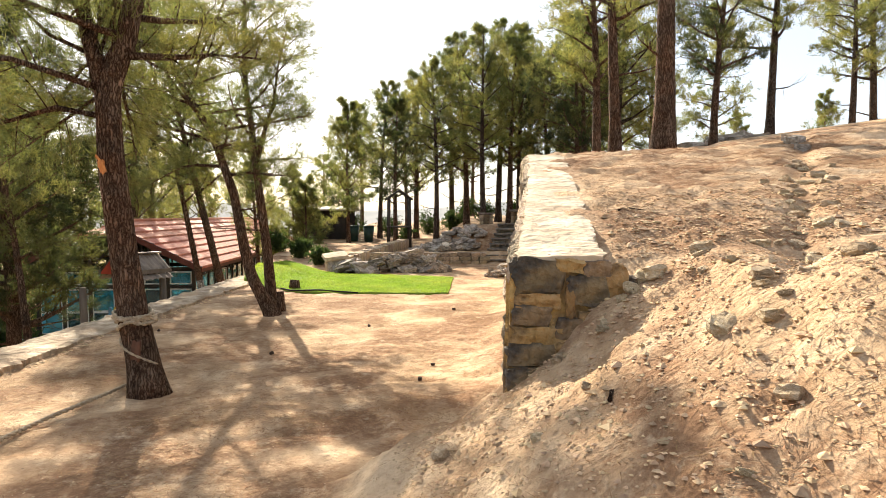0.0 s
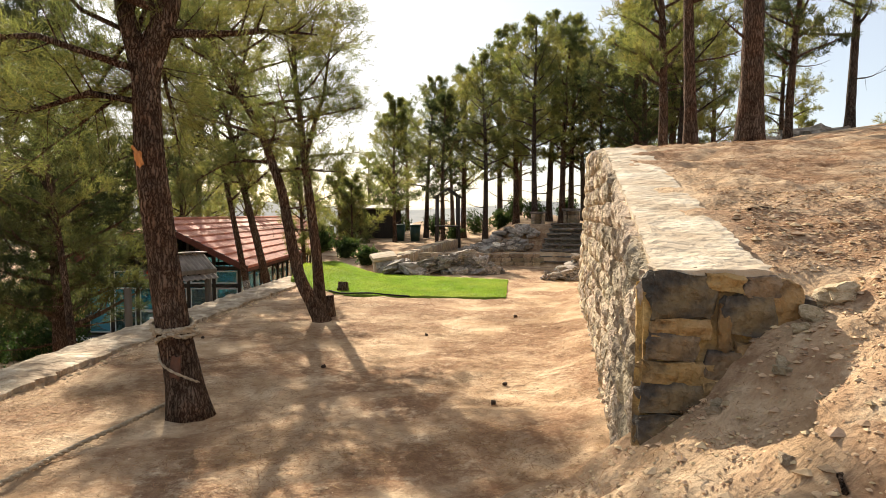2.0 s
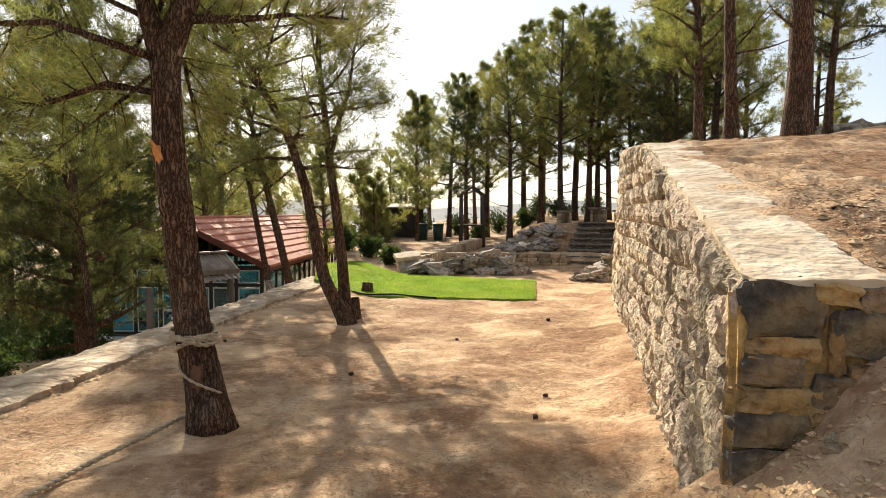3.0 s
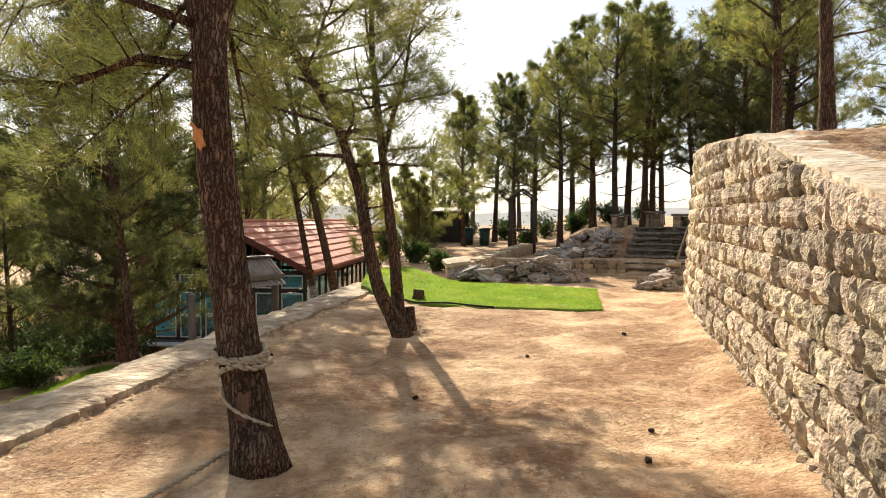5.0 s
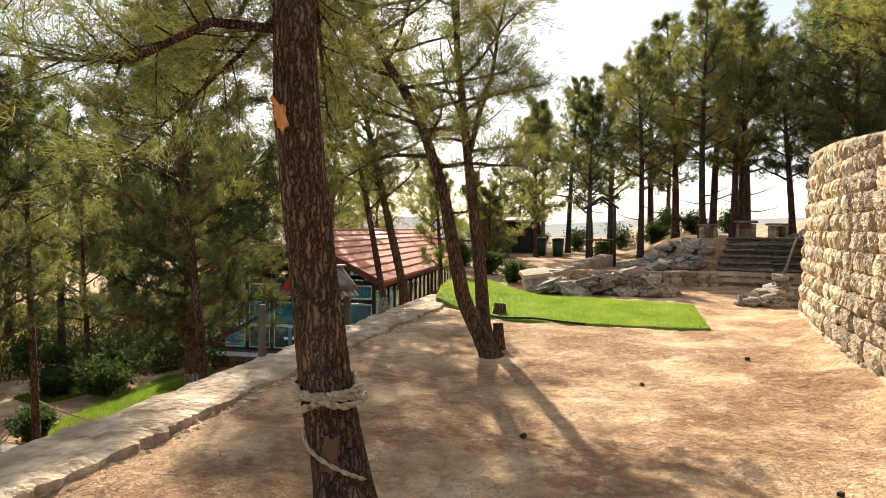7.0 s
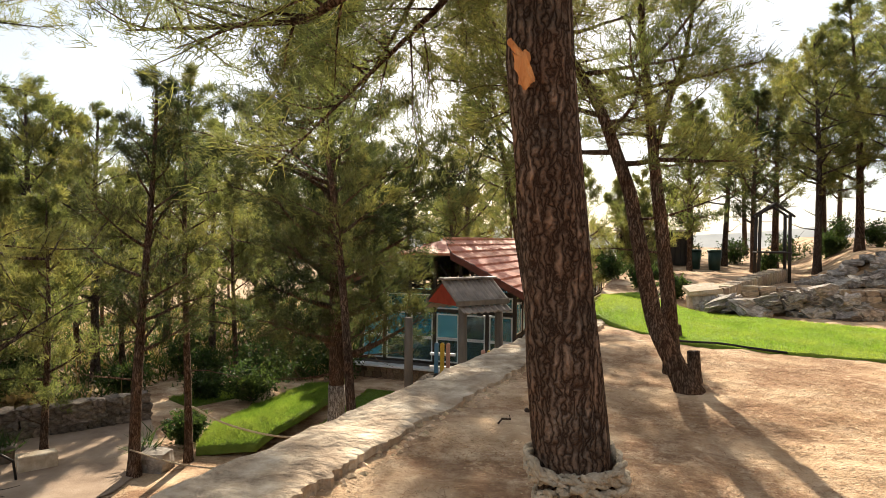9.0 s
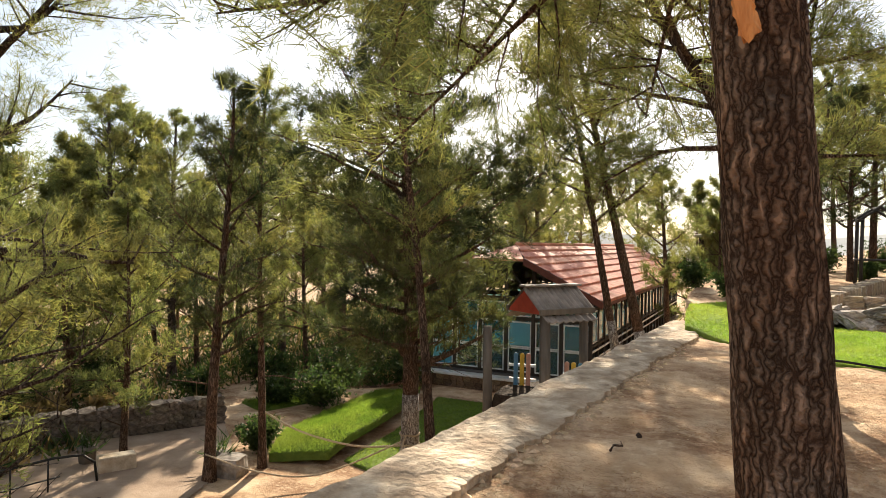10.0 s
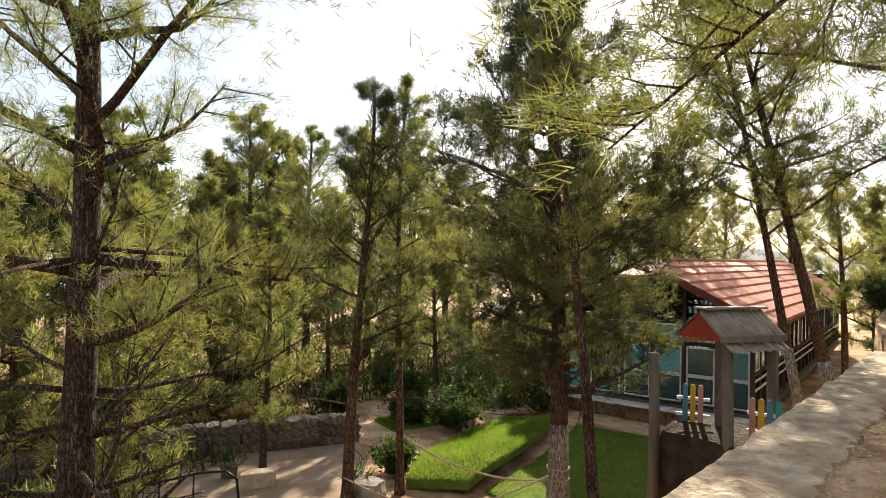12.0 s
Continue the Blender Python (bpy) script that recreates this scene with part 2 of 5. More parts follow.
COPING = material("weathered_coping", [(0.22, 0.16, 0.105), (0.47, 0.37, 0.26), (0.68, 0.57, 0.43)], 0.92, 4.5, 12, 1.0, 12, dist=0.06, big=(1.6, (0.27, 0.18, 0.11), 0.65))
ROCK = material("grey_rock", [(0.17, 0.145, 0.12), (0.36, 0.31, 0.26), (0.56, 0.50, 0.43)], 0.9, 4, 8, 0.9, 18, rand=0.3, dist=0.03)
SOIL_ROCK = material("tan_rock", [(0.42, 0.31, 0.19), (0.58, 0.45, 0.29), (0.68, 0.56, 0.40)], 0.95, 5, 8, 0.9, 20, rand=0.2, dist=0.03)
STEP = material("slab_stone", [(0.09, 0.075, 0.062), (0.20, 0.165, 0.135), (0.36, 0.31, 0.25)], 0.9, 4, 8, 0.8, 18, rand=0.2)
GRASS = needle_material("lawn_grass", (0.12, 0.20, 0.025), (0.21, 0.30, 0.05), (0.30, 0.32, 0.08))
GRASS_LOW = needle_material("bank_grass", (0.09, 0.15, 0.022), (0.16, 0.225, 0.04), (0.22, 0.25, 0.06))
TURF_LOW = material("bank_turf", [(0.10, 0.15, 0.025), (0.17, 0.23, 0.045)], 0.9, 4, 8, 1.0, 90, spec=0.1, dist=0.03)
TURF = material("turf", [(0.15, 0.23, 0.03), (0.25, 0.34, 0.06)], 0.9, 4, 8, 1.0, 90, spec=0.1, dist=0.03)
TILE = material("red_roof_tile", [(0.42, 0.14, 0.085), (0.58, 0.23, 0.145), (0.66, 0.34, 0.23)], 0.75, 3, 7, 0.3, 40, rand=0.12, big=(0.8, (0.40, 0.19, 0.13), 0.5))
TRIM = material("dark_red_trim", [(0.09, 0.03, 0.02), (0.16, 0.05, 0.035)], 0.6, 4, 5, 0.2, 40)
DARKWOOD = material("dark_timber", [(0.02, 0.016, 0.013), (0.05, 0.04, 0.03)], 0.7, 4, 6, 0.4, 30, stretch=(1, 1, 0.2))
POST = material("weathered_post", [(0.09, 0.075, 0.06), (0.20, 0.165, 0.13)], 0.9, 5, 6, 0.6, 30, stretch=(1, 1, 0.2))
TIN = material("corrugated_grey", [(0.13, 0.105, 0.085), (0.36, 0.30, 0.25)], 0.7, 3, 6, 0.3, 30)
REDPAINT = material("red_paint", [(0.22, 0.03, 0.015), (0.36, 0.06, 0.03)], 0.6, 4, 6, 0.2, 40)
BLUE = glass_material("blue_glass", (0.12, 0.58, 0.80))
WHITEFRAME = material("pale_frame", [(0.55, 0.56, 0.55), (0.72, 0.73, 0.72)], 0.5, 4, 4, 0.1, 30)
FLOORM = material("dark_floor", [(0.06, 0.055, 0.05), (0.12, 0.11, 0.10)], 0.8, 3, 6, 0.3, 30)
ROPE = material("old_rope", [(0.34, 0.26, 0.17), (0.56, 0.46, 0.33)], 0.95, 30, 5, 0.9, 90)
BLACKMETAL = material("black_metal", [(0.015, 0.015, 0.015), (0.04, 0.04, 0.038)], 0.5, 5, 4, 0.1, 40, metal=0.6)
RUBBER = material("black_rubber", [(0.012, 0.012, 0.012), (0.03, 0.03, 0.028)], 0.9, 6, 4, 0.2, 40, spec=0.1)
# path colour taken down by a quarter to hold the shade lying over it
PATHM = material("grey_path", [(0.24, 0.17, 0.12), (0.34, 0.25, 0.18), (0.42, 0.32, 0.24)], 0.95, 1.5, 8, 0.5, 30, spec=0.1, big=(0.4, (0.28, 0.20, 0.14), 0.6))
CONE = material("pine_cone", [(0.03, 0.02, 0.014), (0.09, 0.05, 0.03)], 0.9, 20, 4, 0.8, 60)
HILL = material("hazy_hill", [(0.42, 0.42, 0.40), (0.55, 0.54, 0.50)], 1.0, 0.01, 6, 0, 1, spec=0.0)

# ---- the lie of the land ----
WALL_Y = (4.05, 5.0, 6.2, 7.2, 9.0, 12.4, 14.4, 16.7, 19.0, 23.0, 26.5)
WALL_X = (0.37, 0.51, 0.68, 0.81, 1.04, 1.40, 1.64, 2.02, 2.95, 4.0, 4.4)
TOP_Y = (4.05, 7.0, 10.2, 14.0, 16.7, 19.0, 23.0, 27.0, 60.0)
TOP_Z = (1.52, 2.05, 2.70, 3.0, 3.14, 2.75, 1.95, 1.6, 0.4)
CAP_W = 0.54


def wall_x(y):
    return np.interp(y, WALL_Y, WALL_X)


def wall_top(y):
    return np.interp(y, TOP_Y, TOP_Z)


def mound(x, y):
    """The bank of earth held by the stone wall, falling away before its end."""
    back = wall_x(np.maximum(y, 4.05)) + 0.3
    high = wall_top(np.maximum(y, 4.05)) + 0.05 * (x - back) + 0.09 * np.maximum(0, x - 5) - 0.03
    high = high + 1.3 * smooth(5.0, 9.0, x) * smooth(16.7, 22, y) * smooth(29.0, 24.0, y)
    toe = 0.42 * smooth(-0.75, 0.15, x + 0.12 * (y - 3.4)) + 0.74 * np.maximum(0, x - 0.06)
    toe = toe * (0.42 + 0.58 * smooth(-0.5, 3.0, y)) + 0.12 * smooth(3.0, 0.0, y) * smooth(-3.0, -1.0, x)
    toe = np.minimum(toe, high)
    w = smooth(3.4, 5.0, y) * smooth(0.65, 1.05, x)
    return np.where(x > back, toe * (1 - w) + high * w, np.where(y > 4.2, high, toe))


def low_side(x, y):
    """The lower garden beyond the low wall, with a bank by the gate."""
    z = -3.15 + 1.5 * smooth(-8.6, -6.8, x) * smooth(11.0, 13.5, y) * smooth(22.0, 18.0, y)
    z = z - 0.06 * np.maximum(0, -19 - x) - 0.10 * np.maximum(0, -45 - x)
    return np.maximum(z, -45)


def edge_x(y):
    return -5.4 - 0.9 * smooth(18.0, 24.0, y)


def ground_z(x, y):
    x, y = np.asarray(x, float), np.asarray(y, float)
    base = np.zeros_like(x + y)
    base = base + 0.46 * smooth(22.9, 23.3, y) * (x > -1.2) + 0.46 * smooth(20.0, 27.0, y) * (x <= -1.2)
    base = base + 0.92 * smooth(23.8, 25.4, y) * smooth(-0.8, 1.4, x)
    base = base + 0.02 * np.maximum(0, y - 30) * (y < 70)
    base = base + 0.12 * np.exp(-(((wall_x(y) - x) / 0.35) ** 2)) * (y > 4.0) * (y < 16)
    right = (x > wall_x(y) + 0.28) & (y > 4.2) & (y < 26.5)
    front = y <= 4.2
    behind = (y >= 26.5) & (x > 4.4)
    z = np.where(right | behind, mound(x, y), base)
    z = np.where(front, mound(x, y), z)
    g = x - 0.545 * y
    z = z - 0.07 * np.exp(-((g / 0.16) ** 2)) * (y > 1.0) * (y < 11) * (x > 0.5)
    drop = x < edge_x(y)
    z = np.where(drop, low_side(x, y), z)
    far = np.hypot(x, y - 15)
    z = z - 0.05 * np.maximum(0, far - 90)
    return np.maximum(z, -60)


def rough(x, y):
    """Small unevenness of trodden soil and clods."""
    v = Vector((x, y, 0))
    a = noise.noise(v * 0.9) * 0.035 + noise.noise(v * 2.6) * 0.022 + (0.5 - abs(noise.noise(v * 4.3 + Vector((3, 7, 0))))) * 0.03 - 0.012 + noise.noise(v * 8.0) * 0.010
    bank = 1.0 if x > float(wall_x(max(y, 4.05))) + 0.3 or (y < 4.2 and x > -0.4) else 0.0
    if bank:
        a += noise.noise(v * 2.3 + Vector((5, 1, 0))) * 0.05 + noise.noise(v * 6.5) * 0.03 + abs(noise.noise(v * 14)) * 0.018
    return a


def axis(stops):
    out = []
    for a, b, step in stops:
        n_ = max(1, int(round((b - a) / step)))
        out += [a + (b - a) * i / n_ for i in range(n_)]
    return np.array(out + [stops[-1][1]])


gx = axis([(-900, -200, 100), (-200, -60, 20), (-60, -20, 4), (-20, -6.4, 0.4), (-6.4, -0.8, 0.07), (-0.8, 3.2, 0.045), (3.2, 8, 0.12), (8, 24, 0.8), (24, 60, 4), (60, 200, 20), (200, 900, 100)])
gy = axis([(-300, -40, 40), (-40, -4, 4), (-4, 0.8, 0.3), (0.8, 5.5, 0.05), (5.5, 12, 0.07), (12, 20, 0.16), (20, 30, 0.3), (30, 60, 2), (60, 200, 20), (200, 1500, 130)])
XX, YY = np.meshgrid(gx, gy)
ZZ = ground_z(XX, YY)
near = (np.abs(XX + 0.5) < 9) & (YY > -2) & (YY < 32)
for i, j in np.argwhere(near):
    ZZ[i, j] += rough(XX[i, j], YY[i, j])
nxg = len(gx)
gfaces = [(i * nxg + j, i * nxg + j + 1, (i + 1) * nxg + j + 1, (i + 1) * nxg + j) for i in range(len(gy) - 1) for j in range(nxg - 1)]
ground = mesh_part("ground", np.stack([XX, YY, ZZ], -1).reshape(-1, 3), gfaces, EARTH, smooth=True)
tagged(ground, "dry tan earth with pine litter and clods", "ground", kind="structure")


def gz(x, y):
    return float(ground_z(x, y))


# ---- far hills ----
# distance haze is put into the hills' pale grey colour
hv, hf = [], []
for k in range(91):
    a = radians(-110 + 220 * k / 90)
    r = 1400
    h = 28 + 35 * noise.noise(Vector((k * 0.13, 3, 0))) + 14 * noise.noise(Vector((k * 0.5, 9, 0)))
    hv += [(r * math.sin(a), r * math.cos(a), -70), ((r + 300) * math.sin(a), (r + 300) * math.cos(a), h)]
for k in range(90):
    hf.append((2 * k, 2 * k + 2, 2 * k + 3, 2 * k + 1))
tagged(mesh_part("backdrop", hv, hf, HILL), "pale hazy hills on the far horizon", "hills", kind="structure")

# ---- pines ----


def needle_mesh(name, P, D, count, length, width, rnd):
    """Many thin pointed needles in tufts at P that fan out along D."""
    n_ = len(P)
    P = np.repeat(P, count, 0)
    D = np.repeat(D, count, 0)
    jit = rnd.normal(size=P.shape)
    jit /= np.linalg.norm(jit, axis=1, keepdims=True) + 1e-9
    d = D + 0.95 * jit
    d /= np.linalg.norm(d, axis=1, keepdims=True) + 1e-9
    s = np.cross(d, rnd.normal(size=P.shape))
    s /= np.linalg.norm(s, axis=1, keepdims=True) + 1e-9
    L = length * rnd.uniform(0.65, 1.2, (len(P), 1))
    start = P + rnd.normal(size=P.shape) * length * 0.25
    V = np.empty((len(P), 3, 3))
    V[:, 0], V[:, 1], V[:, 2] = start - s * width, start + s * width, start + d * L
    me = bpy.data.meshes.new(name)
    m_ = len(P)
    me.vertices.add(m_ * 3)
    me.vertices.foreach_set("co", V.reshape(-1).astype(np.float32))
    me.loops.add(m_ * 3)
    me.loops.foreach_set("vertex_index", np.arange(m_ * 3, dtype=np.int32))
    me.polygons.add(m_)
    me.polygons.foreach_set("loop_start", np.arange(0, m_ * 3, 3, dtype=np.int32))
    me.update(calc_edges=True)
    return me


def along(path, f):
    """The point and the direction at a share f of a list of points."""
    k = f * (len(path) - 1)
    i = min(int(k), len(path) - 2)
    return path[i].lerp(path[i + 1], k - i), (path[i + 1] - path[i]).normalized()


def pine(at, seed, height=7.0, r0=0.13, lean=(0, 0), path=None, crown_from=0.4, limbs=16, reach=1.9, rise=0.35, spacing=0.16, count=9, length=0.16, width=0.007,
         needles=None, bark=None, dead=0, white=0.0, forks=(), label="tall green pine with a rough brown trunk", group="", top_shape=0.35, sub=6, taper=0.80, bare=1.0):
    """A pine: trunk, limbs with their twigs, and a crown of needle tufts."""
    rnd = np.random.RandomState(seed)
    rr = random.Random(seed)
    needles, bark = needles or NEEDLE, bark or BARK
    root = empty("pine_tree", at)
    tagged(root, label, "tree", group)
    if path is None:
        ph = rr.uniform(0, 6.28)
        path = []
        for i in range(11):
            f = i / 10
            w = 0.12 * height * 0.12
            path.append(Vector((lean[0] * f ** 1.2 + w * math.sin(ph + 4 * f) * f, lean[1] * f ** 1.2 + w * math.cos(ph + 3.1 * f) * f, height * f - 0.15 * (i == 0))))
    else:
        path = [Vector(p) for p in path]
        height = path[-1].z
    fine = []
    for i in range(31):
        fine.append(along(path, i / 30)[0])
    radii = [r0 * (1.0 - taper * (i / 30)) + r0 * 0.35 * max(0, 1 - i / 2.4) for i in range(31)]
    sides = 14 if r0 > 0.1 else 9
    tv, tf = tube_arrays(fine, radii, sides, 0.05, rr)
    mesh_part("trunk", tv, tf, bark, root, smooth=True)
    if white:
        k = max(2, int(30 * white))
        tube("limewash", fine[:k], [r * 1.03 + 0.003 for r in radii[:k]], LIME, root, sides, "whitewashed lower trunk")
    TP, TD = [], []

    def twigs(pts, rad, full, leafy=True, dens=1.0):
        """A limb with its side twigs; collects the places of the tufts."""
        v, f = tube_arrays(pts, [rad * (1 - 0.82 * i / (len(pts) - 1)) for i in range(len(pts))], 6)
        for s_ in range(max(2, int(sub * dens))):
            u = 0.22 + 0.78 * (s_ + rr.random()) / max(2, int(sub * dens))
            p, d = along(pts, min(u, 0.99))
            side = Vector((rr.gauss(0, 1), rr.gauss(0, 1), rr.gauss(0.25, 0.6)))
            side = (side - d * side.dot(d)).normalized()
            dd = (d * rr.uniform(0.4, 1.0) + side).normalized()
            ln = full * rr.uniform(0.22, 0.42) * (1.15 - 0.5 * u)
            q = [p]
            for k in range(3):
                dd = (dd + Vector((rr.gauss(0, 0.18), rr.gauss(0, 0.18), rr.gauss(0.06, 0.14)))).normalized()
                q.append(q[-1] + dd * ln / 3)
            tv_, tf_ = tube_arrays(q, [max(0.003, rad * 0.26 * (1 - 0.8 * i / 3)) for i in range(4)], 3)
            if rr.random() < bare:
                o = len(v)
                v += tv_
                f += [tuple(a + o for a in c) for c in tf_]
            if leafy:
                m_ = max(2, int(ln / spacing))
                for k in range(m_):
                    pp, d2 = along(q, 0.25 + 0.75 * (k + rr.random()) / m_)
                    for r_ in range(3):
                        off = Vector((rr.gauss(0, 1), rr.gauss(0, 1), rr.gauss(0, 0.8))) * ln * 0.16 * r_
                        TP.append(pp + off)
                        TD.append((d2 + Vector((0, 0, 0.35)) + off * 0.4).normalized())
        if leafy:
            TP.append(pts[-1])
            TD.append((pts[-1] - pts[-2]).normalized())
        return v, f

    jobs = []
    for i in range(limbs):
        f = crown_from + (0.99 - crown_from) * (i + rr.random() * 0.8) / limbs
        g = (f - crown_from) / (1 - crown_from)
        shape = max(0.16, (0.55 + 0.9 * g if g < top_shape else 1.0 - 0.85 * (g - top_shape) / (1 - top_shape)))
        jobs.append((f, 2.4 * i + rr.uniform(-0.5, 0.5), reach * shape * rr.uniform(0.7, 1.2), rise + 0.5 * g + rr.uniform(-0.15, 0.2), True))
    for i in range(dead):
        jobs.append((rr.uniform(crown_from * 0.5, crown_from * 1.3), rr.uniform(0, 6.28), reach * rr.uniform(0.3, 0.75), rr.uniform(-0.1, 0.3), False))
    for f, az, ln, up, leafy in jobs:
        p, d = along(path, min(f, 0.995))
        rad = max(0.008, r0 * (1 - 0.8 * f) * (0.5 if leafy else 0.22))
        dd = Vector((math.cos(az), math.sin(az), up)).normalized()
        pts = [p]
        for k in range(6):
            dd = (dd + Vector((rr.gauss(0, 0.13), rr.gauss(0, 0.13), rr.gauss(0.03, 0.10)))).normalized()
            pts.append(pts[-1] + dd * ln / 6)
        v, fc = twigs(pts, rad, ln, leafy, 1.0 if leafy else 0.7)
        mesh_part("limb", v, fc, bark, root, "" if leafy else "bare dead limb", smooth=True)
    for fp, frad in forks:
        pts = [Vector(q) for q in fp]
        v, fc = twigs(pts, frad, (pts[-1] - pts[0]).length * 0.8, True, 2.2)
        mesh_part("limb", v, fc, bark, root, smooth=True)
    me = needle_mesh("crown", np.array([tuple(p) for p in TP]), np.array([tuple(p) for p in TD]), count, length, width, rnd)
    me.materials.append(needles)
    crown = new("crown", me)
    crown.parent = root
    return root


def stand(ob, x, y, rz, s, z=None):
    """A copy of a pine on the ground at (x, y)."""
    return copy_thing_scaled(ob, x, y, gz(x, y) - 0.05 if z is None else z, rz, s)


def copy_thing_scaled(ob, x, y, z, rz, s):
    made = copy_thing(ob, pose(x, y, z, 0, 0, rz))
    made.scale = (s, s, s)
    return made


# the roped tree by the path
tree_one = pine((-2.93, 6.45, -0.05), 11, r0=0.165, taper=0.62, path=[(0, 0, 0), (-0.07, -0.02, 0.45), (-0.13, -0.05, 0.85), (-0.2, -0.12, 1.7), (-0.25, -0.17, 2.4), (-0.25, -0.18, 3.0), (-0.08, -0.15, 3.5), (0.08, -0.05, 4.4), (0.15, 0.1, 5.6), (0.1, 0.2, 7.4)],
                crown_from=0.62, limbs=19, reach=3.0, spacing=0.085, count=14, length=0.115, width=0.003, rise=0.05, sub=11,
                forks=[([(-0.25, -0.17, 2.85), (-0.32, -0.18, 3.15), (-0.42, -0.18, 3.5), (-0.6, -0.15, 4.4), (-0.8, 0, 5.5), (-0.8, 0.1, 6.8)], 0.105),
                       ([(-0.27, -0.16, 2.75), (-0.8, -0.1, 2.85), (-1.5, 0.1, 2.72), (-2.2, 0.2, 2.8), (-3.1, 0.4, 2.95)], 0.035),
                       ([(-0.28, -0.16, 2.95), (-0.6, 0.35, 3.05), (-1.1, 0.7, 2.9), (-1.7, 0.9, 2.6), (-2.45, 1.05, 2.15)], 0.03),
                       ([(-0.28, -0.16, 3.1), (-0.5, 0.6, 3.2), (-0.8, 1.4, 2.9), (-1.1, 2.2, 2.5)], 0.03),
                       ([(-0.27, -0.1, 3.3), (-0.9, 0.6, 3.4), (-1.7, 1.4, 3.1), (-2.5, 2.1, 2.8)], 0.03),
                       ([(-0.27, -0.2, 3.0), (-0.9, -0.6, 3.2), (-1.7, -0.9, 3.1), (-2.6, -1.2, 3.3)], 0.035)],
                label="leaning pine with rope wrapped round its scaly brown trunk")
# the leaning pair by the lawn
tree_two = pine((-2.98, 11.4, -0.05), 12, r0=0.125, path=[(0, 0, 0), (-0.16, 0.0, 0.32), (-0.38, 0.0, 0.76), (-0.50, 0.0, 1.3), (-0.68, 0.05, 2.2), (-1.04, 0.1, 3.2), (-1.72, 0.2, 4.3), (-2.2, 0.3, 5.4), (-2.3, 0.3, 6.6)],
                crown_from=0.54, limbs=28, reach=2.9, spacing=0.09, count=13, length=0.13, width=0.0045, rise=0.1, dead=3, sub=10, label="curved pine leaning out over the low wall")
tree_three = pine((-3.24, 12.4, -0.05), 13, r0=0.115, path=[(0, 0, 0), (-0.05, 0, 0.4), (-0.09, 0, 1.0), (-0.18, 0, 1.8), (-0.27, 0, 2.5), (-0.36, 0, 3.35), (-0.48, 0, 4.4), (-0.46, 0, 5.8), (-0.4, 0, 7.4)],
                  crown_from=0.54, limbs=17, reach=1.9, spacing=0.12, count=11, length=0.13, width=0.0045, rise=0.2, dead=3, sub=10, label="slim pine standing close behind a leaning one",
                  forks=[([(-0.30, 0, 2.7), (-0.12, 0.0, 3.4), (0.05, 0.0, 3.9), (0.15, 0, 4.6), (0.35, 0, 5.4)], 0.05)])

# kinds of pine for the wood around, built once and copied
KINDS = []
for k, (h, r, cf, nl, re, le, nm, ts) in enumerate([(8.5, 0.15, 0.27, 28, 2.9, (0.3, 0.1), NEEDLE, 0.3), (9.5, 0.15, 0.32, 28, 2.7, (-0.5, 0.2), NEEDLE, 0.35), (7.5, 0.13, 0.26, 26, 2.5, (0.5, -0.3), NEEDLE_DARK, 0.3),
                                                  (10.0, 0.17, 0.28, 30, 3.1, (0.1, 0.3), NEEDLE, 0.35), (6.5, 0.10, 0.20, 26, 2.2, (-0.2, 0.0), NEEDLE, 0.25)]):
    KINDS.append(dict(height=h, r0=r, crown_from=cf, limbs=nl, reach=re, lean=le, needles=nm, spacing=0.21, count=11, length=0.18, width=0.011, bark=BARK_GREY if k % 2 else BARK, dead=2, sub=11, seed=30 + k, bare=0.35,
                       group="pines of the wood", top_shape=ts))
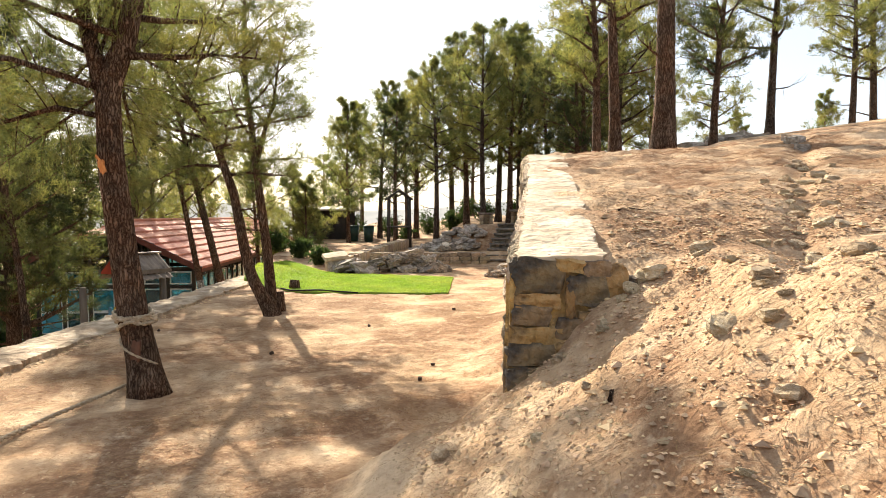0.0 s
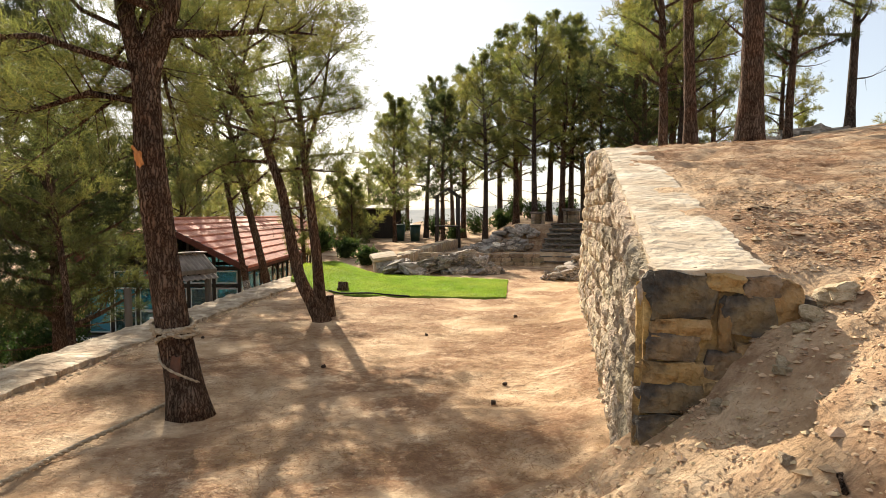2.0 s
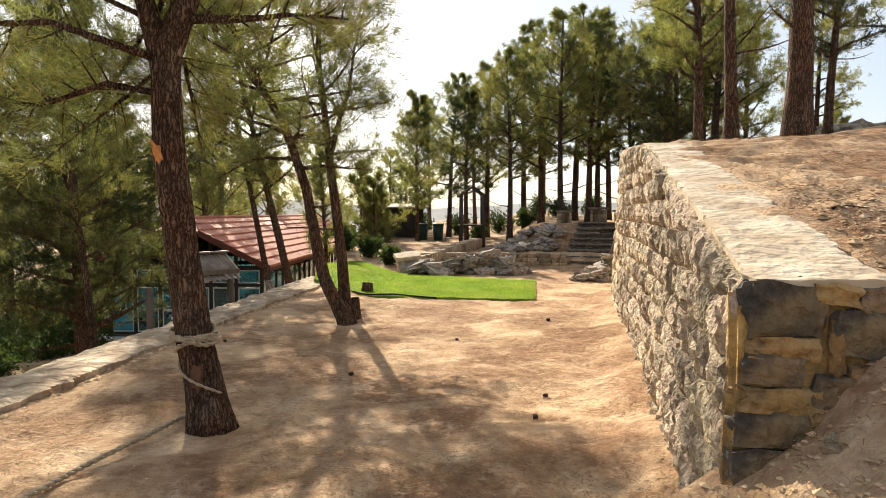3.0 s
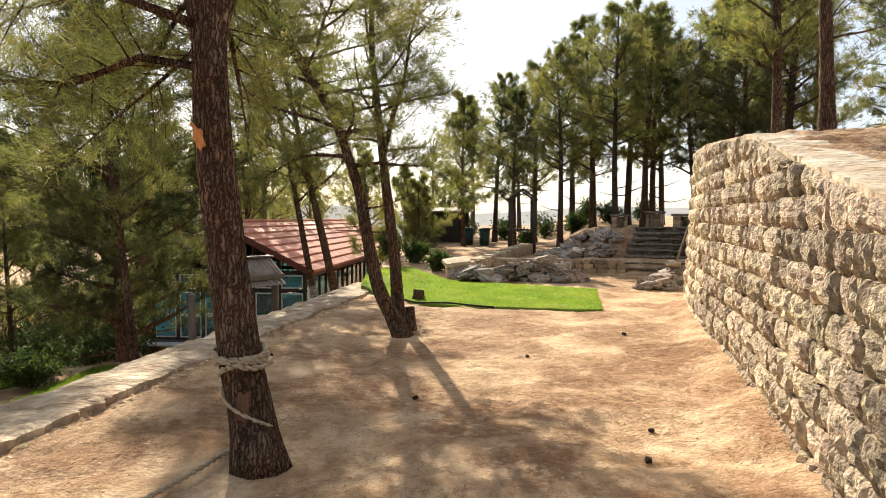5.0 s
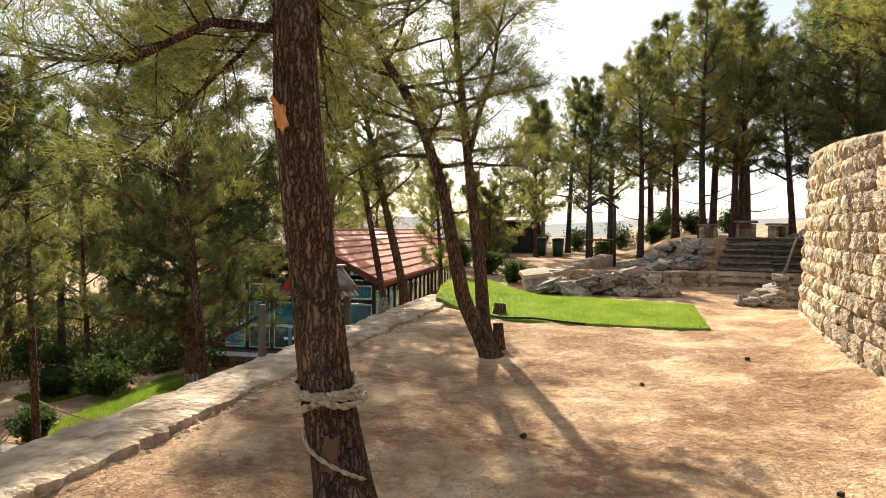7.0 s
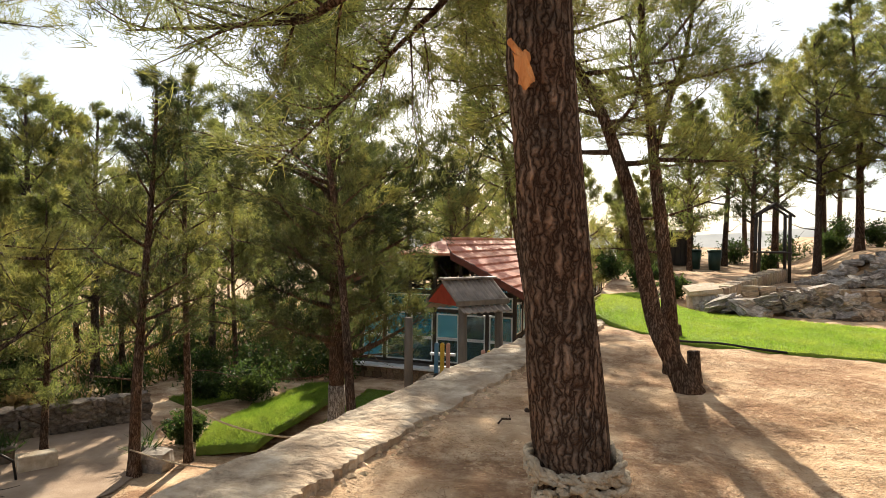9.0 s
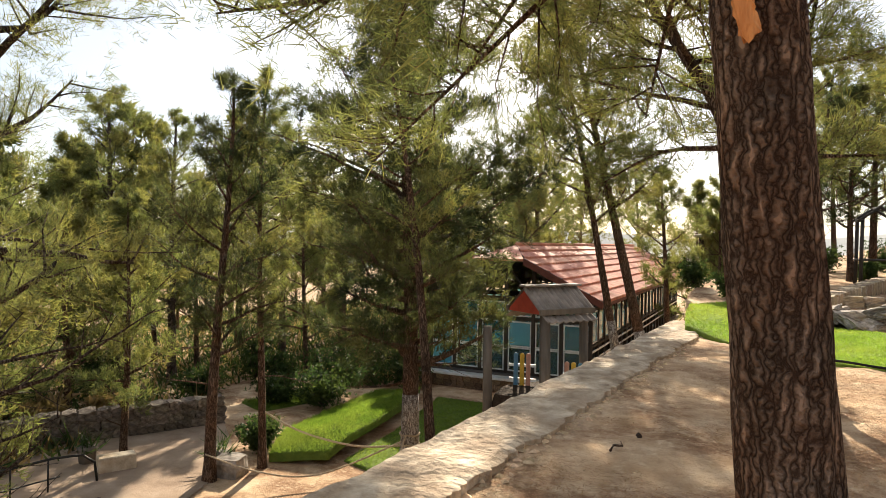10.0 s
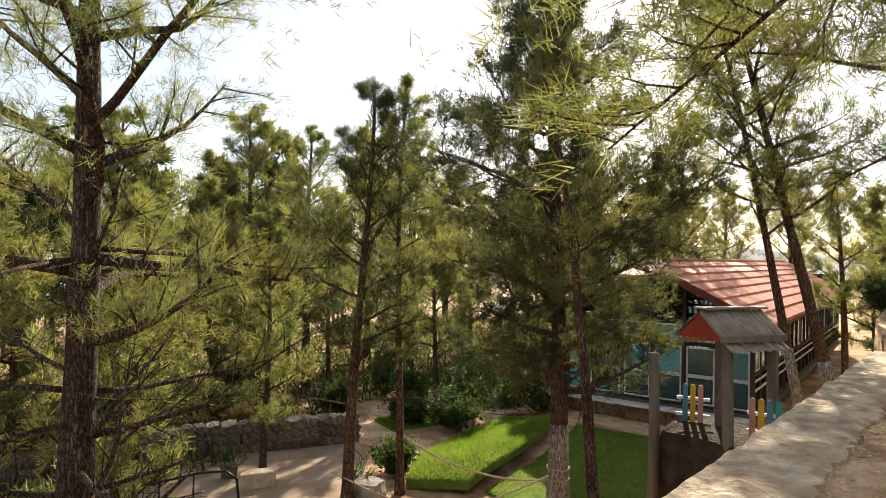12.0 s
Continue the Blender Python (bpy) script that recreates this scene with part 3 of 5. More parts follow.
WOOD = [
    # x, y, kind, turn, scale: beyond the lawn and the stairs
    (-6.4, 38, 2, 10, 1.0), (-5.2, 42, 0, 80, 0.95), (-3.3, 34, 1, 200, 0.85), (-2.2, 30.5, 2, 130, 0.9), (-1.4, 34, 0, 40, 1.0), (-0.3, 29, 1, 300, 0.85), (0.5, 36, 3, 20, 0.95),
    (1.1, 30.5, 0, 150, 1.0), (1.7, 27.5, 1, 90, 0.85), (2.7, 32, 3, 240, 0.95), (2.9, 28.6, 0, 10, 0.95), (3.6, 31, 1, 120, 0.95), (-7.4, 33, 4, 50, 1.1), (-6.4, 30, 4, 170, 1.0),
    (-4.4, 30.5, 4, 310, 1.0), (-8.2, 46, 3, 60, 0.9), (-2.5, 46, 1, 30, 1.0), (2.0, 44, 2, 110, 1.1), (5.2, 38, 3, 70, 1.0), (4.6, 27.6, 2, 190, 0.9),
    # on the bank behind the stone wall
    (4.25, 18.2, 0, 100, 0.9), (6.4, 29.5, 3, 100, 0.85), (9.0, 28.5, 0, 30, 0.9), (12.4, 30, 1, 80, 0.9), (7.6, 35, 2, 200, 1.0), (5.0, 24.5, 0, 60, 0.85), (8.7, 21.2, 2, 60, 1.0), (11.0, 22.2, 1, 150, 1.0), (5.8, 22, 3, 280, 0.8), (6.6, 26, 0, 330, 0.9),
    (4.9, 22.4, 2, 140, 0.9), (17.5, 39, 4, 0, 0.75), (22, 38, 4, 90, 0.8), (17, 26, 3, 20, 0.95), (15.5, 25, 1, 250, 0.9), (9.5, 36, 3, 190, 0.8),
    # the low side, beyond the house and along the path
    (-21.8, 18.6, 3, 75, 0.9), (-22.5, 24.5, 1, 160, 1.0), (-22, 12, 0, 40, 1.0), (-17.6, 10.9, 4, 300, 0.9), (-24, 18, 3, 120, 1.0),
    (-13.9, 29.8, 0, 200, 0.95), (-14.7, 33, 3, 15, 1.1),  (-25, 27, 1, 330, 1.0), (-28, 14, 3, 210, 1.0), (-14.9, 40, 0, 60, 1.0), (-30, 22, 2, 25, 1.1),
    (-22, 34, 3, 260, 1.0), (-27, 8, 1, 80, 1.0), (-15.9, 12.9, 4, 205, 0.85), (-21, 7.5, 0, 290, 1.0), (-34, 32, 3, 0, 1.1), (-20, 42, 2, 140, 1.1), (-16.9, 7.5, 4, 20, 1.0), (-35, 10, 3, 100, 1.1), (-33, 18, 0, 200, 1.2),
    (-24.5, 31, 0, 310, 1.0), (-28, 40, 3, 10, 1.1), (-13.5, 48, 3, 170, 1.0), (-20.2, 14.2, 4, 100, 1.0), (-26, 21, 4, 10, 1.2), (-23, 16, 4, 50, 1.2),
]
masters = {}
for x, y, k, rz, s in WOOD:
    if k not in masters:
        masters[k] = pine((x, y, gz(x, y) - 0.05), **KINDS[k])
        masters[k].rotation_euler[2] = radians(rz)
        masters[k].scale = (s, s, s)
    else:
        stand(masters[k], x, y, rz, s)


def low_pine(x, y, seed, **more):
    return pine((x, y, gz(x, y) - 0.05), seed, **more)


# pines that rise from the lower garden close to the low wall
low_pine(-10.2, 15.4, 21, height=10.2, r0=0.19, lean=(-0.3, 0.2), crown_from=0.22, limbs=54, reach=3.1, spacing=0.11, count=14, length=0.15, width=0.0075, needles=NEEDLE_DARK, dead=4, white=0.2, sub=13, rise=0.15, bare=0.6,
         label="dense dark pine with a whitewashed trunk foot")
low_pine(-8.1, 12.9, 22, height=8.2, r0=0.10, lean=(-1.5, 0.8), crown_from=0.45, limbs=18, reach=1.8, spacing=0.12, count=12, length=0.14, width=0.0055, dead=2, sub=9, label="slim leaning pine on the lower lawn")
low_pine(-9.7, 6.8, 23, height=9.6, r0=0.18, lean=(0.1, 0.1), crown_from=0.42, limbs=26, reach=3.2, spacing=0.085, count=17, length=0.10, width=0.0027, dead=28, sub=10, rise=0.1, bark=BARK_GREY,
         label="broad pine with many bare dead twigs below the wall")
low_pine(-13.3, 13.0, 24, height=7.9, r0=0.12, lean=(0.1, 0.3), crown_from=0.30, limbs=26, reach=2.1, spacing=0.13, count=12, length=0.15, width=0.0065, needles=NEEDLE_DARK, dead=4, sub=10, label="slender dark-stemmed pine beside the path")
low_pine(-13.0, 14.1, 25, height=8.2, r0=0.09, lean=(-0.2, 0.1), crown_from=0.36, limbs=24, reach=1.7, spacing=0.13, count=12, length=0.15, width=0.0065, dead=5, sub=9, label="slender pine with a rope tied round its stem")
low_pine(-6.95, 19.5, 26, height=10.0, r0=0.11, lean=(-2.3, 0.2), crown_from=0.42, limbs=28, reach=2.6, spacing=0.14, count=12, length=0.16, width=0.008, white=0.24, sub=9, label="leaning pine with a pale foot beside the pavilion")
low_pine(-6.3, 19.6, 27, height=11.0, r0=0.14, lean=(-2.9, 0.2), crown_from=0.42, limbs=32, reach=3.0, spacing=0.14, count=12, length=0.16, width=0.008, white=0.22, sub=9, label="stout leaning pine with a pale foot beside the pavilion")
low_pine(-7.2, 25.5, 28, height=7.2, r0=0.12, lean=(-0.2, 0.2), crown_from=0.45, limbs=20, reach=1.5, spacing=0.16, count=11, length=0.17, width=0.009, white=0.12, sub=9, label="pine with a whitewashed foot at the end of the lawn")
low_pine(4.15, 12.4, 41, height=9.0, r0=0.21, lean=(0.15, 0.2), crown_from=0.38, limbs=24, reach=2.6, spacing=0.16, count=10, length=0.16, width=0.009, sub=10, dead=3, label="stout red-barked pine on the earth bank")
low_pine(3.7, 14.1, 42, height=8.0, r0=0.13, lean=(-0.2, 0.2), crown_from=0.36, limbs=24, reach=2.2, spacing=0.16, count=10, length=0.16, width=0.009, sub=10, dead=3, label="slender pine on the earth bank")
for i, (x, y, k, s) in enumerate([(-23.5, 21.0, 4, 1.1), (-18.6, 21.6, 4, 1.0), (-19.8, 25, 2, 0.9), (-17.6, 29, 4, 1.1), (-15.9, 27.5, 4, 0.8), (-22, 10, 2, 0.9), (-18.6, 8.8, 4, 0.9), (-12.6, 8.4, 4, 0.8)]):
    stand(masters[k], x, y, 77 * i, s)
# woods that fade down the hillside
FAR = dict(height=9.0, r0=0.15, crown_from=0.2, limbs=20, reach=3.2, spacing=0.42, count=6, length=0.34, width=0.035, sub=8, bare=0.15, needles=NEEDLE, group="pines down the hillside", label="pine in the woods down the hillside", seed=55)
rf = random.Random(5)
far_tree = None
for i in range(9):
    for j in range(10):
        x, y = -25 - 6.5 * i + rf.uniform(-2.4, 2.4), -2 + 7.5 * j + rf.uniform(-2.6, 2.6)
        rz, s = rf.uniform(0, 360), rf.uniform(0.8, 1.25)
        if (i + j) % 2 and i > 0:
            continue
        if far_tree is None:
            far_tree = pine((x, y, gz(x, y) - 0.05), **FAR)
        else:
            stand(far_tree, x, y, rz, s)

# ---- stone retaining wall ----


def chunk(bm, sx, sy, sz, seed, jag=0.18, cuts=2, at=(0, 0, 0), rot=(0, 0, 0)):
    """A rough-hewn block: a cut-up cube with its corners knocked about."""
    rr = random.Random(seed)
    t = bmesh.new()
    bmesh.ops.create_cube(t, size=1.0)
    bmesh.ops.subdivide_edges(t, edges=list(t.edges), cuts=cuts, use_grid_fill=True)
    off = Vector((rr.uniform(0, 50), rr.uniform(0, 50), rr.uniform(0, 50)))
    for v in t.verts:
        c = v.co.copy()
        r = max(abs(c.x), abs(c.y), abs(c.z)) / max(0.001, c.length)
        v.co = c * (1 - 0.25 * (1 - r)) + Vector(noise.noise_vector(c * 2.7 + off)) * jag
    m = pose(*at, *rot) @ Matrix.Diagonal((sx, sy, sz, 1))
    t.transform(m)
    me = bpy.data.meshes.new("chunk_tmp")
    t.to_mesh(me)
    t.free()
    bm.from_mesh(me)
    bpy.data.meshes.remove(me)


def chunk_mesh(name, seed, mat, jag=0.18, cuts=2, size=(1, 1, 1)):
    bm = bmesh.new()
    chunk(bm, *size, seed, jag, cuts)
    me = bpy.data.meshes.new(name)
    bm.to_mesh(me)
    bm.free()
    me.materials.append(mat)
    return me


def block_mesh(name, seed, mat, cuts=5):
    """A rock-faced block: squared joints, its outer face swollen and rough with riven ridges."""
    t = bmesh.new()
    bmesh.ops.create_cube(t, size=1.0)
    bmesh.ops.subdivide_edges(t, edges=list(t.edges), cuts=cuts, use_grid_fill=True)
    off = Vector((seed * 3.7, seed * 1.3, seed * 7.1))
    for v in t.verts:
        c = v.co.copy()
        e = max(abs(c.y), abs(c.z)) * 2
        n1, n2, n3 = noise.noise(c * 2.2 + off), noise.noise(c * 5.5 + off), noise.noise(Vector((c.y * 9, c.z * 2.5, 1)) + off)
        if c.x < -0.4:
            v.co.x += 0.17 * e ** 5 + 0.13 * n1 + 0.12 * n2 + 0.14 * n3 - 0.04
        v.co.y += 0.045 * noise.noise(c * 1.9 - off) * (1 if abs(c.y) > 0.3 else 0.3) - 0.03 * c.y * (abs(c.z) > 0.45)
        v.co.z += 0.055 * noise.noise(c * 1.7 + off * 2) * (1 if abs(c.z) > 0.3 else 0.3) - 0.04 * c.z * (abs(c.y) > 0.45)
    me = bpy.data.meshes.new(name)
    t.to_mesh(me)
    t.free()
    me.materials.append(mat)
    return me


BATTER = 0.05
wall = empty("wall_stone", (0, 0, 0))
tagged(wall, "retaining wall of rough squared yellow limestone courses", "wall", kind="structure")
# backing of mortar
bv, bf = [], []
ys = list(np.linspace(4.1, 26.4, 90))
for y in ys:
    x0, t = float(wall_x(y)), float(wall_top(y))
    bv += [(x0 + 0.015, y, -0.4), (x0 + 0.015 + BATTER * t, y, t - 0.05), (x0 + CAP_W + 0.1, y, t - 0.05), (x0 + CAP_W + 0.2, y, -0.4)]
for i in range(len(ys) - 1):
    for k in range(4):
        a, b = 4 * i + k, 4 * i + (k + 1) % 4
        bf.append((a, b, b + 4, a + 4))
bf += [(3, 2, 1, 0), tuple(4 * (len(ys) - 1) + k for k in range(4))]
mesh_part("mortar_bed", bv, bf, MORTAR, wall)
# cap of cement and flat stones, uneven along its edges
cv, cf = [], []
ys = list(np.linspace(4.03, 26.4, 420))
for i, y in enumerate(ys):
    x0, t = float(wall_x(y)) + BATTER * float(wall_top(y)), float(wall_top(y))
    for k in range(9):
        u = k / 8
        xx = x0 + 0.015 + (CAP_W - 0.01) * u + ((0.035 * noise.noise(Vector((y * 3, u * 4, 2))) + 0.04 * noise.noise(Vector((y * 11, u * 4, 6)))) if k in (0, 8) else 0)
        zz = t + 0.014 * noise.noise(Vector((xx * 4, y * 4, 7))) + 0.008 * noise.noise(Vector((xx * 11, y * 9, 1))) - (0.008 if k in (0, 8) else 0)
        cv.append((xx, y + 0.02 * noise.noise(Vector((u * 9, 1, 4))) * (i == 0), zz))
    cv += [(x0 + 0.02, y, t - 0.07), (x0 + CAP_W, y, t - 0.07)]
for i in range(len(ys) - 1):
    a, b = 11 * i, 11 * (i + 1)
    for k in range(8):
        cf.append((a + k, a + k + 1, b + k + 1, b + k))
    cf += [(a + 9, a, b, b + 9), (a + 8, a + 10, b + 10, b + 8), (a + 10, a + 9, b + 9, b + 10)]
cf.append((0, 9, 10, 8, 7, 6, 5, 4, 3, 2, 1))
mesh_part("cap", cv, cf, CAP, wall, "pale cement cap worn and cracked")

# end face: large dark rubble stones nearly flush in smeared ochre mortar
bm = bmesh.new()
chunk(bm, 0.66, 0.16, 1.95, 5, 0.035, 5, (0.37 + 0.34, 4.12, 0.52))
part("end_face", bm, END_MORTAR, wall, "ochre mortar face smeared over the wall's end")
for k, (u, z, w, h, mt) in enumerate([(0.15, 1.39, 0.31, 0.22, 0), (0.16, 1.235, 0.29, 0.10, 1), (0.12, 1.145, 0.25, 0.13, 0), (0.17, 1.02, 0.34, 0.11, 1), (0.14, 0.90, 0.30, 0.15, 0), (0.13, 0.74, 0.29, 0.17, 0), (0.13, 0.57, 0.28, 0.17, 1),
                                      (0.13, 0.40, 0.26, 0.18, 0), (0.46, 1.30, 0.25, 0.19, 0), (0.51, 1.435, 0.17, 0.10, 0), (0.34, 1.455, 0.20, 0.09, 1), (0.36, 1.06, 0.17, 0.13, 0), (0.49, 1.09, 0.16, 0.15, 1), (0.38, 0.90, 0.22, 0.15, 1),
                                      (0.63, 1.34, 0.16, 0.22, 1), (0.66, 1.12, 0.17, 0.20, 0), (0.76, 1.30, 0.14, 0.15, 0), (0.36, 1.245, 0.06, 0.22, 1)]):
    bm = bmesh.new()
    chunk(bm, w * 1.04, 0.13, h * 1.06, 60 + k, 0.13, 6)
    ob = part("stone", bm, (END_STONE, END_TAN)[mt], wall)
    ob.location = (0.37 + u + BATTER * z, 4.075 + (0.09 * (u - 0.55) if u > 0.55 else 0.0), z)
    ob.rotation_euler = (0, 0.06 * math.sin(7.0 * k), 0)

# courses of hewn blocks on the face
STONES = [block_mesh("stone", 100 + k, STONE) for k in range(14)]
FAR_BLOCKS = [block_mesh("stone", 140 + k, STONE_JOINED, 2) for k in range(10)]
rr = random.Random(7)
course_h = 0.25
joined = bmesh.new()
slots = []
for c in range(13):
    h = course_h * rr.uniform(0.95, 1.05)
    z = -0.10 + course_h * c + course_h / 2
    y = 4.06 + rr.uniform(0, 0.02)
    while y < 25.8:
        w = rr.choice((0.15, 0.19, 0.24, 0.29, 0.35, 0.42))
        ym = y + w / 2
        t = float(wall_top(ym)) - 0.045
        if t - (z - h / 2) < 0.42 * h:
            pass
        elif t - (z + h / 2) < 0.42 * h:
            slots.append((ym, (t + z - h / 2) / 2, w, t - z + h / 2, True))
        else:
            slots.append((ym, z, w, h, False))
        y += w + 0.008
slots.sort(key=lambda s: s[0])
for i, (ym, z, w, h, last) in enumerate(slots):
    tilt = math.degrees(math.atan(float(wall_top(ym + 0.2) - wall_top(ym - 0.2)) / 0.4)) if last else 0.0
    x0 = float(wall_x(ym))
    slope = float(wall_x(ym + 0.2) - wall_x(ym - 0.2)) / 0.4
    rot = -math.degrees(math.atan(slope))
    at = (x0 + 0.07 + BATTER * z + rr.uniform(-0.025, 0.02), ym, z)
    if z < -0.05:
        continue
    if i < 300:
        ob = new("stone", STONES[rr.randrange(14)])
        ob.parent = wall
        ob.matrix_world = pose(*at, tilt + rr.uniform(-1.5, 1.5), rr.uniform(-4, 4), rot) @ Matrix.Diagonal((0.20, w * 1.02, h * 1.0, 1))
    else:
        o_ = len(joined.verts)
        joined.from_mesh(FAR_BLOCKS[i % 10])
        joined.verts.ensure_lookup_table()
        bmesh.ops.transform(joined, matrix=pose(*at, tilt, 0, rot) @ Matrix.Diagonal((0.22, w, h * 0.99, 1)), verts=joined.verts[o_:])
tagged(part("stones", joined, STONE_JOINED, wall), kind="stuff")

# ---- low wall along the drop ----
low = empty("wall_low", (-5.35, 10, 0))
tagged(low, "low retaining wall with a broad weathered coping level with the earth", "wall", kind="structure")
lv, lf = [], []
ys = list(np.linspace(1.5, 18.3, 620))


def coping_edges(y):
    inner = -4.96 + 0.08 * noise.noise(Vector((y * 1.3, 0, 3))) + 0.07 * noise.noise(Vector((y * 4, 2, 3))) + 0.06 * noise.noise(Vector((y * 12, 5, 3))) + 0.1 * float(smooth(12, 17, np.array(y)))
    outer = -5.66 + 0.04 * noise.noise(Vector((y * 1.1, 4, 3)))
    return inner, outer


for y in ys:
    a, b = coping_edges(y)
    for k in range(9):
        u = k / 8
        xx = b + (a - b) * u
        lv.append((xx + 5.35, y - 10, 0.062 + 0.03 * noise.noise(Vector((xx * 3, y * 2.5, 5))) + 0.016 * noise.noise(Vector((xx * 8, y * 6, 2))) - 0.02 * (k == 8)))
    lv += [(a + 5.35, y - 10, -0.06), (b + 5.35, y - 10, -0.06)]
for i in range(len(ys) - 1):
    p, q = 11 * i, 11 * (i + 1)
    for k in range(8):
        lf.append((p + k, p + k + 1, q + k + 1, q + k))
    lf += [(p + 8, p + 9, q + 9, q + 8), (p + 10, p, q, q + 10), (p + 9, p + 10, q + 10, q + 9)]
mesh_part("coping", lv, lf, COPING, low, "flat worn coping of stone and cement")
bm = bmesh.new()
box(bm, (0.42, 16.8, 3.3), (-0.05, -0.1, -1.7))
part("wall_body", bm, MORTAR, low)

# ---- lawn on the terrace ----


def inside(poly, x, y):
    r = False
    for (x1, y1), (x2, y2) in zip(poly, poly[1:] + poly[:1]):
        if (y1 > y) != (y2 > y) and x < (x2 - x1) * (y - y1) / (y2 - y1) + x1:
            r = not r
    return r


def turf_bed(name, poly, zf, label, thick=0.05, step=0.16, blades=9000, seed=1, blade=0.045):
    root = empty(name, (*poly[0], 0))
    bm = bmesh.new()
    bv = [bm.verts.new((x - poly[0][0], y - poly[0][1], zf(x, y) + thick)) for x, y in poly]
    bm.faces.new(bv)
    bmesh.ops.triangulate(bm, faces=list(bm.faces))
    for _ in range(4):
        bmesh.ops.subdivide_edges(bm, edges=list(bm.edges), cuts=1, use_grid_fill=True)
    for v in bm.verts:
        v.co.z = zf(v.co.x + poly[0][0], v.co.y + poly[0][1]) + thick + 0.02 * noise.noise(v.co * 2.2)
    rim = [e for e in bm.edges if e.is_boundary]
    ex = bmesh.ops.extrude_edge_only(bm, edges=rim)
    for v in ex["geom"]:
        if isinstance(v, bmesh.types.BMVert):
            v.co.z -= thick + 0.08
    part("turf", bm, TURF_LOW if name == "lawn_lower" else TURF, root, smooth=True)
    rnd = np.random.RandomState(seed)
    xs, ys_ = [p[0] for p in poly], [p[1] for p in poly]
    P = []
    while len(P) < blades:
        x, y = rnd.uniform(min(xs), max(xs)), rnd.uniform(min(ys_), max(ys_))
        if inside(poly, x, y):
            P.append((x - poly[0][0], y - poly[0][1], zf(x, y) + thick))
    P = np.array(P)
    me = needle_mesh("grass", P, np.tile((0, 0, 1.0), (len(P), 1)), 2, blade, 0.006, rnd)
    me.materials.append(GRASS_LOW if name == "lawn_lower" else GRASS)
    g = new("grass", me)
    g.parent = root
    g["kind"] = "stuff"
    tagged(root, label, "lawn", kind="structure")
    return root


def lawn_z(x, y):
    return gz(x, y) + 0.28 * float(smooth(-3.2, -5.2, np.array(x))) * float(smooth(15.5, 19.0, np.array(y)))


turf_bed("lawn_upper", [(-3.2, 14.75), (-1.5, 14.55), (0.12, 14.6), (0.2, 16.4), (0.3, 18.2), (-1.5, 18.9), (-3.2, 19.5), (-4.9, 20.8), (-5.6, 19.5), (-5.2, 17.0), (-4.3, 15.9)], lawn_z,
         "bright green rolled-out lawn turf on the terrace", blades=30000, thick=0.025, blade=0.032)

# ---- rubble heaps ----
ROCKS = [chunk_mesh("rock", 200 + k, ROCK, 0.2, 2) for k in range(8)]
# darker copy of the grey rock: the path wall's shade is in its colour
SHADED_ROCKS = [chunk_mesh("rock", 250 + k, material("shaded_rock", [(0.07, 0.055, 0.045), (0.17, 0.135, 0.105), (0.28, 0.23, 0.18)], 0.9, 4, 8, 0.9, 18, rand=0.3, dist=0.03) if k == 0 else bpy.data.materials["shaded_rock"], 0.2, 2) for k in range(5)]
TANROCKS = [chunk_mesh("rock", 230 + k, SOIL_ROCK, 0.22, 2) for k in range(6)]


def heap(name, label, spots, seed, meshes, n_, big=(0.25, 0.6), flat=0.4):
    """A heap of loose slabs piled over a mound given by (x, y, radius, height)."""
    rr = random.Random(seed)
    root = empty(name, (spots[0][0], spots[0][1], gz(spots[0][0], spots[0][1])))
    tagged(root, label, "rubble")
    for k in range(n_):
        cx, cy, rad, hh = rr.choice(spots)
        a, d = rr.uniform(0, 6.28), math.sqrt(rr.random())
        x, y = cx + rad * d * math.cos(a), cy + rad * 0.7 * d * math.sin(a)
        s = rr.uniform(*big)
        z = gz(x, y) + hh * (1 - d ** 1.5) * rr.uniform(0.5, 1.0) + s * flat * 0.3
        ob = new("rock", rr.choice(meshes))
        ob.parent = root
        ob.matrix_parent_inverse = root.matrix_world.inverted()
        ob.matrix_basis = pose(x, y, z, rr.uniform(-25, 25), rr.uniform(-25, 25), rr.uniform(0, 360)) @ Matrix.Diagonal((s, s * rr.uniform(0.5, 0.8), s * flat * rr.uniform(0.6, 1.2), 1))
    return root


heap("rubble_heap", "heap of broken grey stone slabs beside the lawn", [(-2.7, 20.0, 0.7, 0.3), (-1.8, 20.2, 0.8, 0.5), (-1.0, 20.4, 0.8, 0.75), (-0.4, 20.3, 0.5, 0.3)], 3, ROCKS, 150, (0.2, 0.6), 0.35)
heap("rubble_heap", "heap of grey stones piled against the stone wall", [(2.0, 18.8, 0.5, 0.45), (1.75, 18.6, 0.5, 0.2), (2.25, 19.0, 0.45, 0.7)], 4, ROCKS, 110, (0.12, 0.36))
heap("rubble_heap", "bank of tumbled grey stones beside the steps", [(0.1, 23.8, 0.7, 0.2), (0.75, 24.0, 0.6, 0.35), (1.0, 24.7, 0.5, 0.25), (-0.6, 24.2, 0.7, 0.1), (0.3, 25.0, 0.9, 0.2)], 5, ROCKS, 120, (0.18, 0.5))

pole = empty("wooden_pole", (2.05, 19.0, 0.35))
tagged(pole, "thin wooden pole leaning on the stone wall", "pole")
tube("pole_shaft", [(0, 0, -0.3), (0.3, 0.15, 0.45), (0.55, 0.3, 1.15)], [0.03, 0.028, 0.024], POST, pole, 7)

